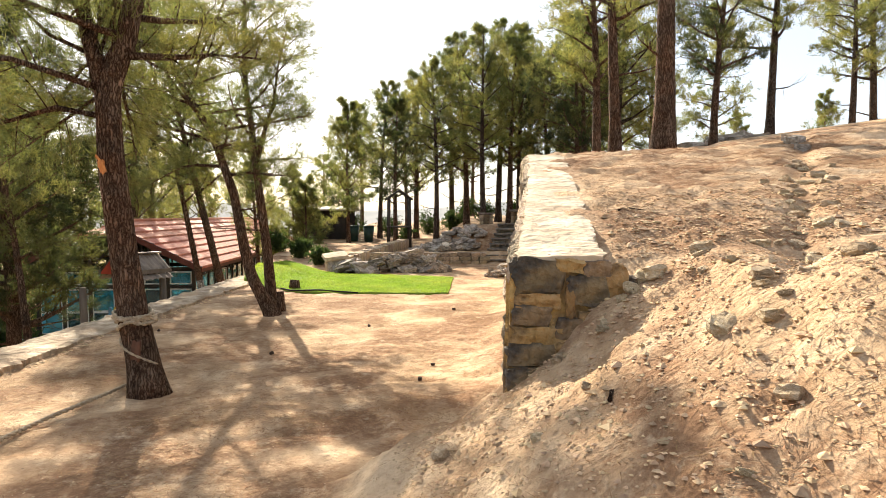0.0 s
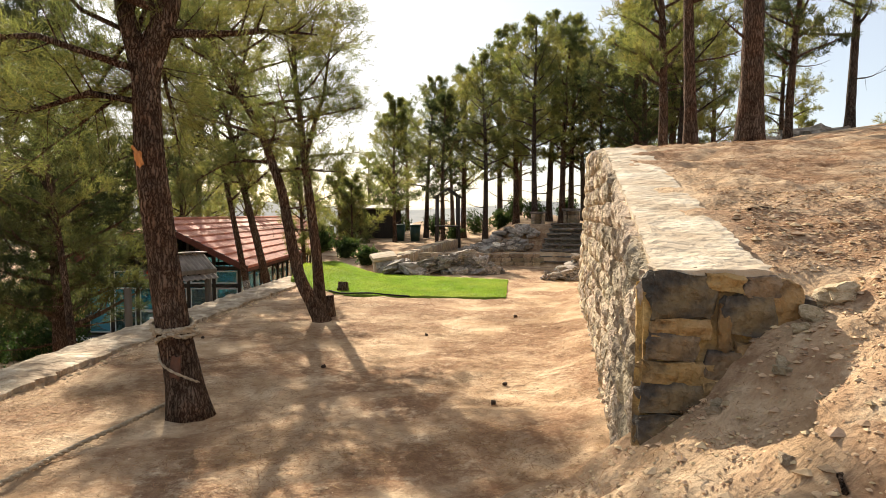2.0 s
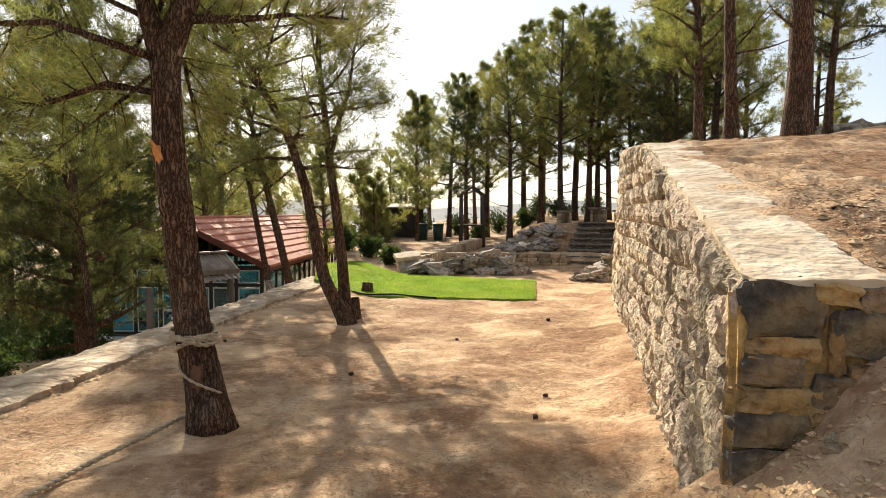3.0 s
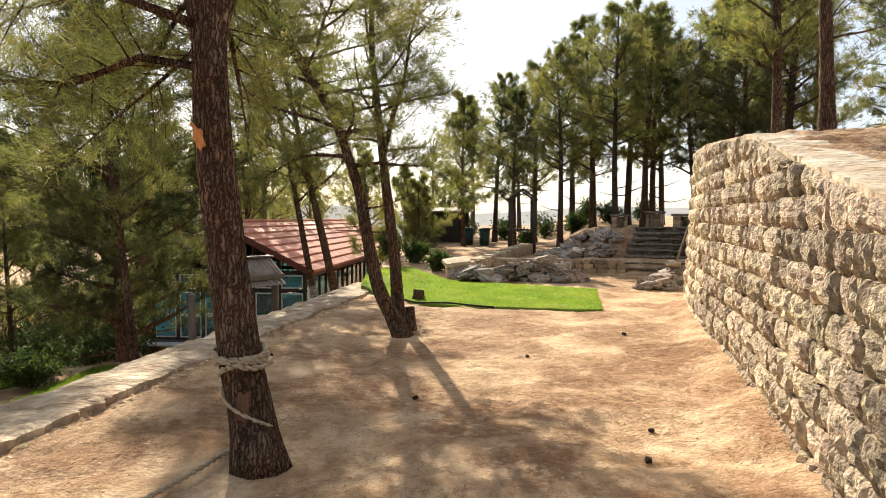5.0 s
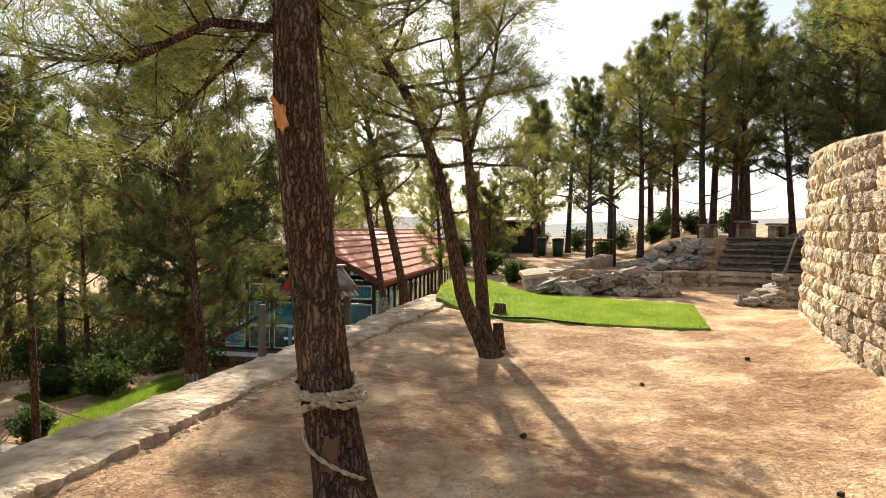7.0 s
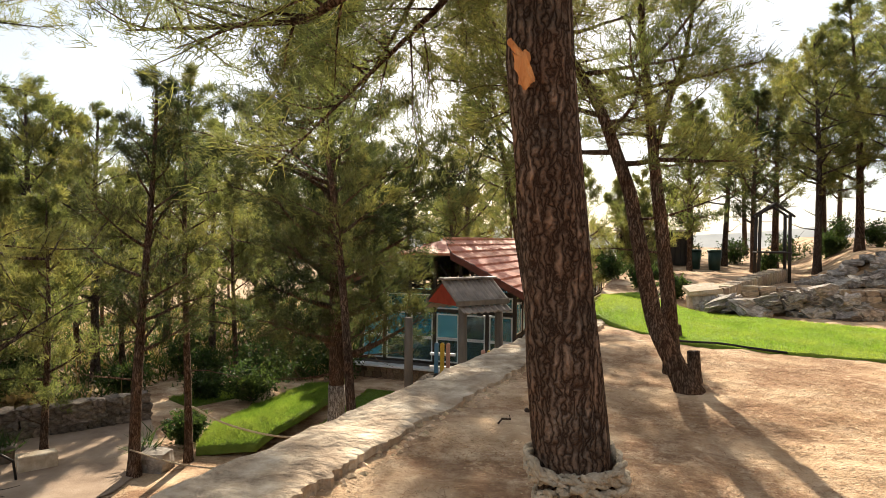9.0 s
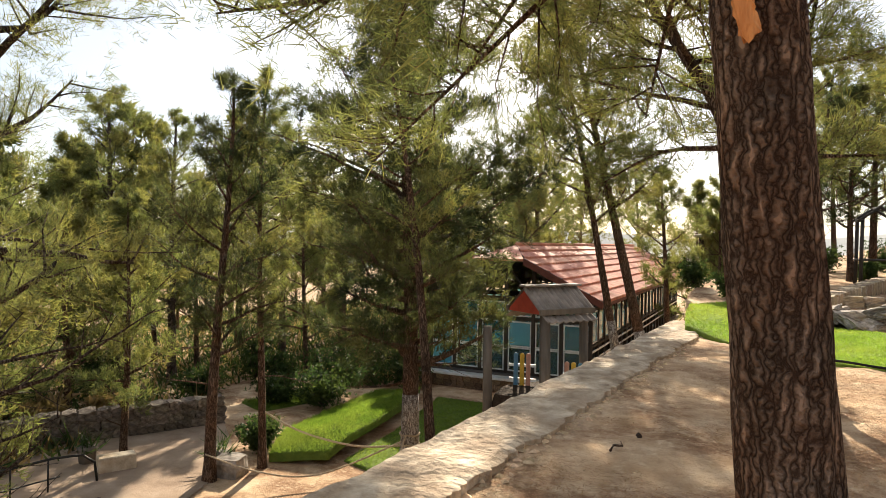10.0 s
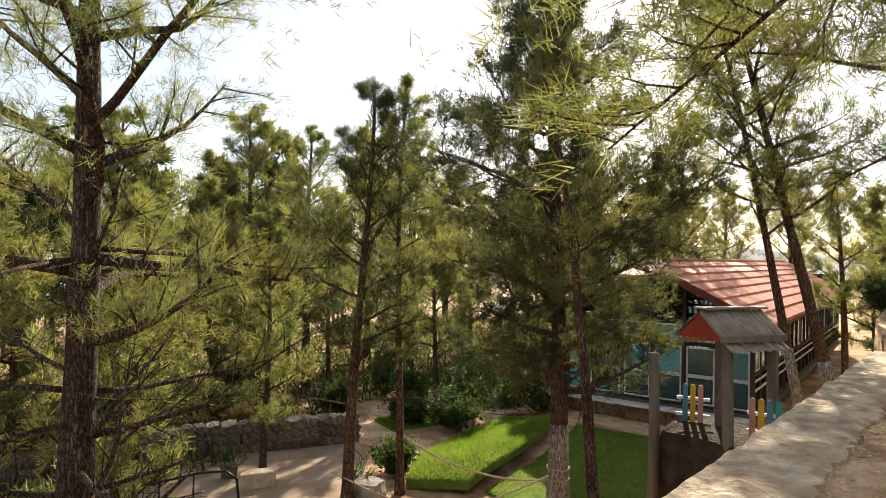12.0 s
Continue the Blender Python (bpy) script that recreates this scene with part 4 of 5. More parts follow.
# ---- steps and the terrace wall ----
steps = empty("steps", (2.5, 23.0, 0))
tagged(steps, "flight of rough dark stone slab steps", "steps", kind="structure")
rr = random.Random(9)
RISE, RUN = 0.18, 0.29
for k in range(8):
    # a riser of stacked thin stones under an overhanging tread of slabs
    left, right = (-1.35 if k < 2 else -1.1 + 0.1 * k), 0.9 + 0.09 * k
    for c in range(2):
        x = left + 0.05
        while x < right:
            w = rr.uniform(0.25, 0.6)
            ob = new("riser_stone", ROCKS[rr.randrange(8)])
            ob.parent = steps
            ob.location = (x + w / 2, 0.22 + RUN * k + rr.uniform(-0.02, 0.02), 0.03 + RISE * k + 0.065 * c)
            ob.scale = (w * 1.05, 0.4, 0.075)
            x += w
    x = left
    while x < right:
        w = rr.uniform(0.5, 0.95)
        bm = bmesh.new()
        chunk(bm, w, 0.46, 0.06, 300 + k * 9 + int(x * 7), 0.05, 3)
        ob = part("slab", bm, STEP, steps)
        ob.location = (x + w / 2, 0.12 + RUN * k + rr.uniform(-0.03, 0.03), 0.15 + RISE * k + rr.uniform(-0.012, 0.012))
        ob.rotation_euler = (rr.uniform(-0.03, 0.03), rr.uniform(-0.02, 0.02), rr.uniform(-0.04, 0.04))
        x += w + 0.01
terrace = empty("wall_terrace", (-0.5, 23.0, 0))
tagged(terrace, "low rough stone wall edging the upper terrace", "wall", kind="structure")
for c in range(3):
    x = -2.6
    while x < 1.8:
        w = rr.uniform(0.2, 0.5)
        ob = new("stone", STONES[rr.randrange(10)])
        ob.parent = terrace
        ob.location = (x + w / 2, 0.0, 0.07 + 0.15 * c)
        ob.scale = (w, 0.35, 0.16)
        x += w + 0.01

# ---- house with the red roof ----
H = pose(-8.47, 22.82, 0, 0, 0, 3.95)
house = new("house")
house.matrix_world = H
tagged(house, "long timber and glass pavilion with a red tiled roof", "house")
EAVE_Z, RIDGE_Z, HALF, LONG, FLOOR = -0.105, 1.51, 3.25, 23.0, -2.6


HIP_U, HIP_BACK = 0.26, 1.7


def slope_pt(u, y, side=1, lift=0.0):
    """A point on the roof: u from ridge (0) to eave (1); the near end is hipped back above HIP_U."""
    x = -HALF + side * HALF * u
    y = y + max(0.0, 1 - u / HIP_U) * HIP_BACK * (1 - y / LONG)
    return (x, y, RIDGE_Z + (EAVE_Z - RIDGE_Z) * u + lift)


ROWS_N = 8
for side in (1, -1):
    for r_ in range(ROWS_N):
        # one row of tiles, each row lapped over the one below with a dark step
        u0, u1 = r_ / ROWS_N, (r_ + 1) / ROWS_N + 0.012
        v, f = [], []
        n_ = 230
        for i in range(n_ + 1):
            y = LONG * i / n_
            wv = 0.022 * abs(math.sin(math.pi * i / 2.0)) if side == 1 else 0
            v += [slope_pt(u0, y, side, 0.015 + wv), slope_pt(u1, y, side, 0.085 + wv), slope_pt(u1, y, side, 0.005)]
        for i in range(n_):
            a, b = 3 * i, 3 * i + 3
            f += [(a, a + 1, b + 1, b), (a + 1, a + 2, b + 2, b + 1)]
        mesh_part("tile_course", v, f, TILE, house)
    v = [slope_pt(HIP_U, -0.05, side, -0.16), slope_pt(1, -0.05, side, -0.16), slope_pt(1, -0.05, side, 0.06), slope_pt(HIP_U, -0.05, side, 0.06)]
    v += [(x, y + 0.06, z) for x, y, z in v]
    mesh_part("bargeboard", v, [(0, 1, 2, 3), (7, 6, 5, 4), (0, 4, 5, 1), (1, 5, 6, 2), (2, 6, 7, 3), (3, 7, 4, 0)], TRIM, house, "dark red verge board")
    v = [slope_pt(0, 0, side, -0.03), slope_pt(HIP_U, 0, side, -0.03), slope_pt(1, 0, side, -0.03), slope_pt(1, LONG, side, -0.03), slope_pt(0, LONG, side, -0.03)]
    mesh_part("roof_deck", v, [(0, 1, 2, 3, 4)], DARKWOOD, house)
    bm = bmesh.new()
    box(bm, (0.04, LONG, 0.14), (0.0 if side == 1 else -2 * HALF, LONG / 2, EAVE_Z - 0.06), bevel=0.008)
    part("fascia", bm, TRIM, house, "dark red eaves board")
hv = [slope_pt(0, 0, 1, 0.03), slope_pt(HIP_U, -0.05, -1, 0.03), slope_pt(HIP_U, -0.05, 1, 0.03)]
hv += [(x, y + 0.02, z - 0.08) for x, y, z in hv]
mesh_part("hip", hv, [(0, 1, 2), (5, 4, 3), (0, 3, 4, 1), (1, 4, 5, 2), (2, 5, 3, 0)], TILE, house, "small tiled hip at the gable's head")
tube("ridge_cap", [(-HALF, HIP_BACK - 0.05, RIDGE_Z + 0.04), (-HALF, LONG + 0.05, RIDGE_Z + 0.04)], 0.07, TILE, house, 8)
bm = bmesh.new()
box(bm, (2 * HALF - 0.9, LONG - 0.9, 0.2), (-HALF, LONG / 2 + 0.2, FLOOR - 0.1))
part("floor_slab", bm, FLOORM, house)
GLASS = [BLUE, glass_material("deep_teal_glass", (0.06, 0.36, 0.46)), glass_material("pale_blue_glass", (0.26, 0.74, 0.92)), glass_material("smoky_glass", (0.12, 0.22, 0.24))]
SIDE_X, GABLE_Y = -0.55, 0.9


def sash(x, y, z, w, h, turn, mat, fmat=None):
    """A framed pane with its glass."""
    fr = bmesh.new()
    for sx in (-1, 1):
        box(fr, (0.045, 0.04, h), (sx * (w / 2 - 0.022), 0, 0), bevel=0.005)
        box(fr, (w - 0.09, 0.04, 0.045), (0, 0, sx * (h / 2 - 0.022)), bevel=0.005)
    f_ = part("window", fr, fmat or WHITEFRAME, house, "pale framed blue window")
    f_.matrix_basis = pose(x, y, z, 0, 0, turn)
    g = bmesh.new()
    box(g, (w - 0.09, 0.008, h - 0.09), (0, 0, 0))
    part("pane", g, mat, f_, "tinted glass pane").visible_shadow = False


def timber(name, size, at, rx=0.0, ry=0.0):
    bm = bmesh.new()
    box(bm, size, at, bevel=0.01, rx=rx, ry=ry)
    part(name, bm, DARKWOOD, house)


# front gable: tall panes between posts, an open truss with braces above
GX = [-6.0 + 0.91 * i for i in range(7)]
for i, x in enumerate(GX):
    top = RIDGE_Z + (EAVE_Z - RIDGE_Z) * max(0.34, abs(x + HALF) / HALF) - 0.14
    timber("post", (0.11, 0.11, top - FLOOR), (x, GABLE_Y, (top + FLOOR) / 2))
for z, h in ((FLOOR + 0.04, 0.08), (-0.82, 0.10), (-0.20, 0.14)):
    timber("rail", (5.6, 0.09, h), (-3.27, GABLE_Y, z))
for i in range(6):
    x = GX[i] + 0.455
    sash(x, GABLE_Y, FLOOR + 0.47, 0.78, 0.78, 0, GLASS[(2, 3, 3, 3, 3, 3)[i]])
    sash(x, GABLE_Y, FLOOR + 1.28, 0.78, 0.82, 0, GLASS[(2, 0, 1, 2, 3, 1)[i]])
    sash(x, GABLE_Y, -0.52, 0.78, 0.46, 0, GLASS[(3, 1, 1, 2, 3, 1)[i]])
    if 0 < i < 5:
        timber("brace", (0.07, 0.06, 1.0), (x, GABLE_Y, 0.30), ry=35 if i < 3 else -35)
# both long sides: posts with knee braces, windows above a dark sill, white rails
rp = random.Random(14)
for sx in (SIDE_X, -2 * HALF - SIDE_X):
    near = sx == SIDE_X
    for i in range(24):
        y = GABLE_Y + 0.92 * i
        timber("post", (0.10, 0.10, EAVE_Z - FLOOR), (sx, y, (EAVE_Z + FLOOR) / 2))
        if i == 23:
            continue
        k = rp.choice((0, 2, 2, 1)) if i < 12 else rp.choice((1, 3, 0, 3))
        sash(sx, y + 0.46, -0.98, 0.80, 1.0, 90, GLASS[k if near else 2], DARKWOOD if i % 4 else None)
        if near and i % 3 != 1:
            timber("brace", (0.05, 0.05, 0.62), (sx + 0.09, y + (0.2 if i % 2 else 0.72), -0.42), rx=40 if i % 2 else -40)
        if not near:
            sash(sx, y + 0.46, FLOOR + 0.55, 0.80, 1.0, 90, GLASS[2])
    for z, h in ((FLOOR + 0.05, 0.10), (-1.55, 0.08), (-0.40, 0.08), (EAVE_Z - 0.06, 0.12)):
        timber("rail", (0.08, 21.2, h), (sx, 11.5, z))
    if near:
        for z in (-1.72, -1.98):
            bm = bmesh.new()
            box(bm, (0.04, 21.0, 0.06), (sx + 0.03, 11.5, z), bevel=0.006)
            part("rail", bm, WHITEFRAME, house, "white painted guard rail")
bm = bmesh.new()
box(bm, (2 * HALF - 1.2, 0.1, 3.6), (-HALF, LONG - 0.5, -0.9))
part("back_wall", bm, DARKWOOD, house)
for i in range(5):
    timber("tie_beam", (2 * HALF - 1.1, 0.10, 0.14), (-HALF, GABLE_Y + 4.6 * i + 2.3, EAVE_Z - 0.1))

# tables inside, seen through the glass
for i in range(4):
    tb = new("dining_table")
    tb.matrix_world = H @ pose(-2.6 - 1.4 * (i % 2), 2.6 + 2.4 * i, FLOOR)
    tagged(tb, "plain dark dining table inside the pavilion", "table", "tables in the pavilion")
    bm = bmesh.new()
    box(bm, (1.2, 0.8, 0.05), (0, 0, 0.74), bevel=0.01)
    part("tabletop", bm, WHITEFRAME if i % 2 else POST, tb)
    for sx in (-0.5, 0.5):
        for sy in (-0.3, 0.3):
            bm = bmesh.new()
            box(bm, (0.06, 0.06, 0.72), (sx, sy, 0.36))
            part("leg", bm, DARKWOOD, tb)

# ---- gate with its little roof ----
gate = new("gate_roof")
gate.matrix_world = pose(-7.13, 14.85, 0, 0, 0, -29)
tagged(gate, "small gabled gate shelter with a grey corrugated roof on log posts", "gate")
for x, y, bot in ((0.34, -0.25, -2.2), (0.38, 0.55, -2.0), (-0.44, 0.35, -2.2), (-0.62, -0.75, -3.0)):
    tube("post", [(x, y, bot), (x + 0.03, y, -1.0), (x, y, 0.42 if bot > -2.5 else 0.15)], [0.085, 0.08, 0.075], POST, gate, 9, wob=0.04)
PR, PE = 0.86, 0.50
for side in (1, -1):
    v, f = [], []
    n_ = 120
    for i in range(n_ + 1):
        y = -0.46 + 1.2 * i / n_
        w = 0.030 * abs(math.sin(i * math.pi / 10.0)) - 0.015
        v += [(0, y, PR + w), (side * 0.47, y, PE + w), (side * 0.47, y, PE + w - 0.03), (0, y, PR + w - 0.03)]
    for i in range(n_):
        a, b = 4 * i, 4 * i + 4
        f += [(a, a + 1, b + 1, b), (a + 1, a + 2, b + 2, b + 1), (a + 2, a + 3, b + 3, b + 2)]
    mesh_part("roof_sheet", v, f, TIN, gate, "grey corrugated roof sheet")
    bm = bmesh.new()
    box(bm, (0.05, 1.2, 0.10), (side * 0.45, 0.13, PE - 0.02), bevel=0.008)
    part("fascia", bm, POST, gate)
    v, f = [], []
    for i in range(31):
        y = -0.4 + 1.1 * i / 30
        w = 0.013 * math.sin(i * math.pi / 2.0)
        v += [(side * 0.42, y, PE - 0.08 + w), (side * 0.57, y, PE - 0.17 + w), (side * 0.57, y, PE - 0.19 + w)]
    for i in range(30):
        a, b = 3 * i, 3 * i + 3
        f += [(a, a + 1, b + 1, b), (a + 1, a + 2, b + 2, b + 1)]
    mesh_part("lower_sheet", v, f, TIN, gate)
mesh_part("gable", [(0, -0.43, PR - 0.03), (-0.47, -0.43, PE - 0.06), (0.47, -0.43, PE - 0.06), (0, -0.39, PR - 0.03), (-0.47, -0.39, PE - 0.06), (0.47, -0.39, PE - 0.06)],
          [(0, 1, 2), (5, 4, 3), (0, 3, 4, 1), (1, 4, 5, 2), (2, 5, 3, 0)], REDPAINT, gate, "red painted gable board")
bm = bmesh.new()
box(bm, (0.2, 1.24, 0.035), (0, 0.14, PR + 0.025), bevel=0.008)
part("ridge_cap", bm, TIN, gate)

# ---- pavilion plinth, lower garden ----
plinth = empty("wall_plinth", (-8.2, 22.0, 0))
plinth.matrix_world = H
tagged(plinth, "rubble stone plinth of mixed colours under a pale ledge", "wall", kind="structure")
bm = bmesh.new()
box(bm, (5.7, 0.5, 0.75), (-3.4, 0.75, FLOOR - 0.5))
part("plinth_core", bm, MORTAR, plinth)
rr = random.Random(17)
PLST = [chunk_mesh("stone", 500 + k, material("plinth_stone", [(0.10, 0.07, 0.05), (0.30, 0.20, 0.12)], 0.9, 5, 6, 0.7, 20, rand=0.4), 0.14, 2) if k == 0 else None for k in range(1)]
for c in range(4):
    x = -6.2
    while x < -0.6:
        w = rr.uniform(0.14, 0.34)
        ob = new("stone", PLST[0])
        ob.parent = plinth
        ob.location = (x + w / 2, 0.5, FLOOR - 0.78 + 0.18 * c)
        ob.scale = (w, 0.14, 0.19)
        x += w + 0.015
bm = bmesh.new()
box(bm, (6.0, 0.8, 0.08), (-3.5, 0.65, FLOOR - 0.09), bevel=0.015)
part("ledge", bm, WHITEFRAME, plinth, "pale ledge slab")

path = mesh_part("path", [], [], PATHM)
bm = bmesh.new()
pp = [(-13.0, 8.5), (-12.9, 12.2), (-13.6, 13.9), (-14.8, 14.9), (-16.2, 15.9), (-16.9, 14.3), (-17.9, 12.4), (-18.1, 10.5), (-18.2, 8.5)]
vs = [bm.verts.new((x, y, gz(x, y) + 0.03)) for x, y in pp]
bm.faces.new(vs)
bmesh.ops.triangulate(bm, faces=list(bm.faces))
bm.to_mesh(path.data)
bm.free()
path.data.materials.clear()
path.data.materials.append(PATHM)
tagged(path, "trodden grey earth path through the lower garden", "path", kind="structure")


def bank_z(x, y):
    """A grassy bank that swells towards its far end."""
    return gz(x, y) + 0.35 * float(smooth(-14.6, -12.6, np.array(x))) * float(smooth(13.5, 16.0, np.array(y)))


turf_bed("lawn_lower", [(-13.1, 14.4), (-11.9, 14.9), (-12.0, 15.9), (-12.3, 17.6), (-12.7, 19.2), (-13.6, 21.2), (-14.9, 20.9), (-14.6, 18.1), (-14.1, 15.9)], bank_z, "sunlit grassy bank with a cut dark edge", thick=0.10, blades=18000, seed=5, blade=0.09)
turf_bed("lawn_lower", [(-11.8, 15.3), (-9.2, 14.6), (-9.0, 18.0), (-9.8, 21.6), (-13.0, 21.3), (-12.5, 19.2), (-12.1, 17.6)], gz, "short green lawn before the pavilion plinth", thick=0.04, blades=12000, seed=6, blade=0.06)
turf_bed("lawn_lower", [(-17.4, 17.6), (-16.2, 17.2), (-15.6, 19.5), (-17.0, 20.5)], gz, "small patch of green grass beyond the path", thick=0.05, blades=5000, seed=7, blade=0.08)

# stone wall along the far side of the path, with earth behind
pw = empty("wall_path", (-18.2, 12.0, -3.15))
tagged(pw, "low dry-stone wall along the garden path, coloured as in shade", "wall", kind="structure")
rr = random.Random(23)
line = [(-18.45, 8.2), (-18.35, 10.6), (-18.1, 12.5), (-17.1, 14.3), (-16.4, 15.8)]
for a, b in zip(line, line[1:]):
    L = math.hypot(b[0] - a[0], b[1] - a[1])
    ang = math.degrees(math.atan2(b[1] - a[1], b[0] - a[0]))
    for c in range(3):
        d = 0.0
        while d < L:
            w = rr.uniform(0.25, 0.5)
            f_ = min(1, (d + w / 2) / L)
            ob = new("stone", rr.choice(SHADED_ROCKS))
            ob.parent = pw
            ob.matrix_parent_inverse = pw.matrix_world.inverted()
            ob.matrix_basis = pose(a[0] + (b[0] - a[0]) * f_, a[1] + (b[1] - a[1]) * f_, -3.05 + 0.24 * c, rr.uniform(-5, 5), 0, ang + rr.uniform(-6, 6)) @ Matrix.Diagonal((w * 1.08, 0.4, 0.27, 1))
            d += w
bm = bmesh.new()
box(bm, (0.34, 0.7, 0.34), (-15.35, 12.4, -3.0), rz=-25, bevel=0.02)
tagged(part("kerb_block", bm, CAP), "pale stone kerb block beside the path", "kerb")

# black metal rail with a rounded end
rail = empty("metal_rail", (-14.9, 10.9, -3.15))
tagged(rail, "black metal garden rail with a rounded end", "railing")
pts = [(-0.6, -2.6, 0.62), (-0.5, -1.4, 0.62), (-0.35, 0.2, 0.62), (-0.22, 0.65, 0.58), (-0.15, 0.85, 0.4), (-0.14, 0.9, 0.0)]
tube("top_rail", pts, 0.025, BLACKMETAL, rail, 8)
for k in range(5):
    tube("post", [(-0.58 + 0.06 * k, -2.4 + 0.62 * k, -0.05), (-0.58 + 0.06 * k, -2.4 + 0.62 * k, 0.62)], 0.018, BLACKMETAL, rail, 6)
tube("lower_rail", [(-0.6, -2.6, 0.25), (-0.35, 0.3, 0.25)], 0.015, BLACKMETAL, rail, 6)

# ---- ropes ----


def rope(name, pts, r, label, turns=1):
    """A twisted rope: two strands wound round one another along the way."""
    root = empty(name, pts[0])
    tagged(root, label, "rope")
    P = [Vector(p) - Vector(pts[0]) for p in pts]
    n_ = max(12, int(sum((P[i + 1] - P[i]).length for i in range(len(P) - 1)) / 0.02))
    n_ = min(n_, 260)
    mid = [along(P, i / n_)[0] for i in range(n_ + 1)]
    for s_ in range(2):
        q = []
        for i, p in enumerate(mid):
            d = (mid[min(i + 1, n_)] - mid[max(i - 1, 0)]).normalized()
            a = d.orthogonal().normalized()
            b = d.cross(a)
            w = i * 0.9 + s_ * math.pi
            q.append(p + (a * math.cos(w) + b * math.sin(w)) * r * 0.5)
        tube("strand", q, r * 0.62, ROPE, root, 6)
    return root


def spline(pts, n_=8):
    """Smooth way through points."""
    P = [Vector(p) for p in pts]
    out = []
    for i in range(len(P) - 1):
        p0, p1, p2, p3 = P[max(0, i - 1)], P[i], P[i + 1], P[min(len(P) - 1, i + 2)]
        for k in range(n_):
            t = k / n_
            out.append(0.5 * ((2 * p1) + (p2 - p0) * t + (2 * p0 - 5 * p1 + 4 * p2 - p3) * t * t + (3 * p1 - p0 - 3 * p2 + p3) * t ** 3))
    return out + [P[-1]]


coil = []
T1 = Vector((-2.93, 6.45, 0))
for i in range(66):
    a = i * 0.42
    z = 0.68 + 0.03 * (i / 15) + 0.045 * math.sin(a + 0.6 + 0.1 * i) + 0.02 * math.sin(i * 0.7)
    c = T1 + Vector((-0.07 - 0.07 * (z - 0.45) / 0.4, -0.03, 0))
    r_ = 0.175 + 0.014 * math.sin(i * 1.3)
    coil.append((c.x + r_ * math.cos(a), c.y + r_ * math.sin(a), z))
rope("rope_coil", coil, 0.021, "tan rope wound several times round the pine trunk")
loose = []
for i in range(16):
    a = 2.9 + i * 0.22
    z = 0.60 - 0.021 * i
    c = T1 + Vector((-0.075, -0.025, 0))
    r_ = 0.178
    loose.append((c.x + r_ * math.cos(a), c.y + r_ * math.sin(a), z))
rope("rope", loose, 0.012, "single turn of pale rope slanting down the trunk")
rope("rope", spline([(-3.06, 6.60, 0.10), (-3.22, 6.60, 0.04), (-3.29, 6.1, 0.035), (-3.38, 5.5, 0.035), (-3.42, 5.0, 0.035), (-3.5, 4.4, 0.035), (-3.75, 3.6, 0.035)]), 0.02, "old rope lying on the dry earth")
rope("rope", spline([(-13.05, 14.1, -1.95), (-12.2, 14.4, -2.35), (-11.2, 14.9, -2.6), (-10.35, 15.3, -2.55)]), 0.022, "pale rope slung between two pines")
rope("rope", spline([(-10.2, 15.25, -2.3), (-9.7, 14.3, -2.4), (-9.0, 13.3, -2.5)]), 0.02, "pale rope slung down from a pine")
rope("rope", spline([(-13.3, 12.9, -2.6), (-12.0, 13.0, -2.72), (-11.0, 13.6, -2.75), (-10.3, 15.25, -2.45)]), 0.018, "thin rope fencing between pine stems")
for z in (-2.3, -2.5):
    rope("rope", [(-10.2 + 0.2 * math.cos(a / 4), 15.4 + 0.2 * math.sin(a / 4), z + 0.01 * math.sin(a)) for a in range(27)], 0.02, "rope tied round a whitewashed pine trunk")

# torn limb stub and scar on the roped pine
stub = empty("branch_stub", (-3.215, 6.14, 2.26))
tagged(stub, "torn orange stub of a broken branch on the trunk", "branch")
bm = bmesh.new()
chunk(bm, 0.045, 0.045, 0.12, 77, 0.3, 4, (0.025, 0.0, -0.04), (8, -14, 0))
chunk(bm, 0.02, 0.02, 0.08, 79, 0.3, 2, (-0.005, -0.0, 0.03), (5, -38, 0))
part("splintered_wood", bm, SPLINT, stub)

bm = bmesh.new()
chunk(bm, 0.09, 0.04, 0.19, 78, 0.2, 3, (-0.055, -0.165, 0.50), (0, 8, 0))
part("bark_scar", bm, material("bare_bark", [(0.09, 0.045, 0.028), (0.17, 0.08, 0.05)], 0.9, 8, 6, 0.5, 30), tree_one, "bare reddish patch where the bark fell off")

# ---- climbing frame, fireplaces and clutter beyond the steps ----
frame_ = empty("wooden_swing_frame", (-1.75, 26.0, gz(-1.75, 26.0)), 8)
tagged(frame_, "dark weathered wooden swing frame with a gabled top", "swing")
for x in (-0.42, 0.42):
    for y in (-0.35, 0.35):
        tube("post", [(x, y, -0.1), (x * 0.95, y, 2.0)], 0.05, DARKWOOD, frame_, 7)
    tube("rafter", [(x * 1.25, -0.4, 1.92), (0, -0.4, 2.3)], 0.04, DARKWOOD, frame_, 6)
    tube("rafter", [(x * 1.25, 0.4, 1.92), (0, 0.4, 2.3)], 0.04, DARKWOOD, frame_, 6)
    tube("beam", [(x, -0.45, 1.95), (x, 0.45, 1.95)], 0.04, DARKWOOD, frame_, 6)
tube("ridge_beam", [(0, -0.5, 2.3), (0, 0.5, 2.3)], 0.04, DARKWOOD, frame_, 6)
for k in range(4):
    bm = bmesh.new()
    box(bm, (0.95, 0.18, 0.05), (0, -0.33 + 0.22 * k, 0.86), bevel=0.01)
    part("plank", bm, DARKWOOD, frame_)


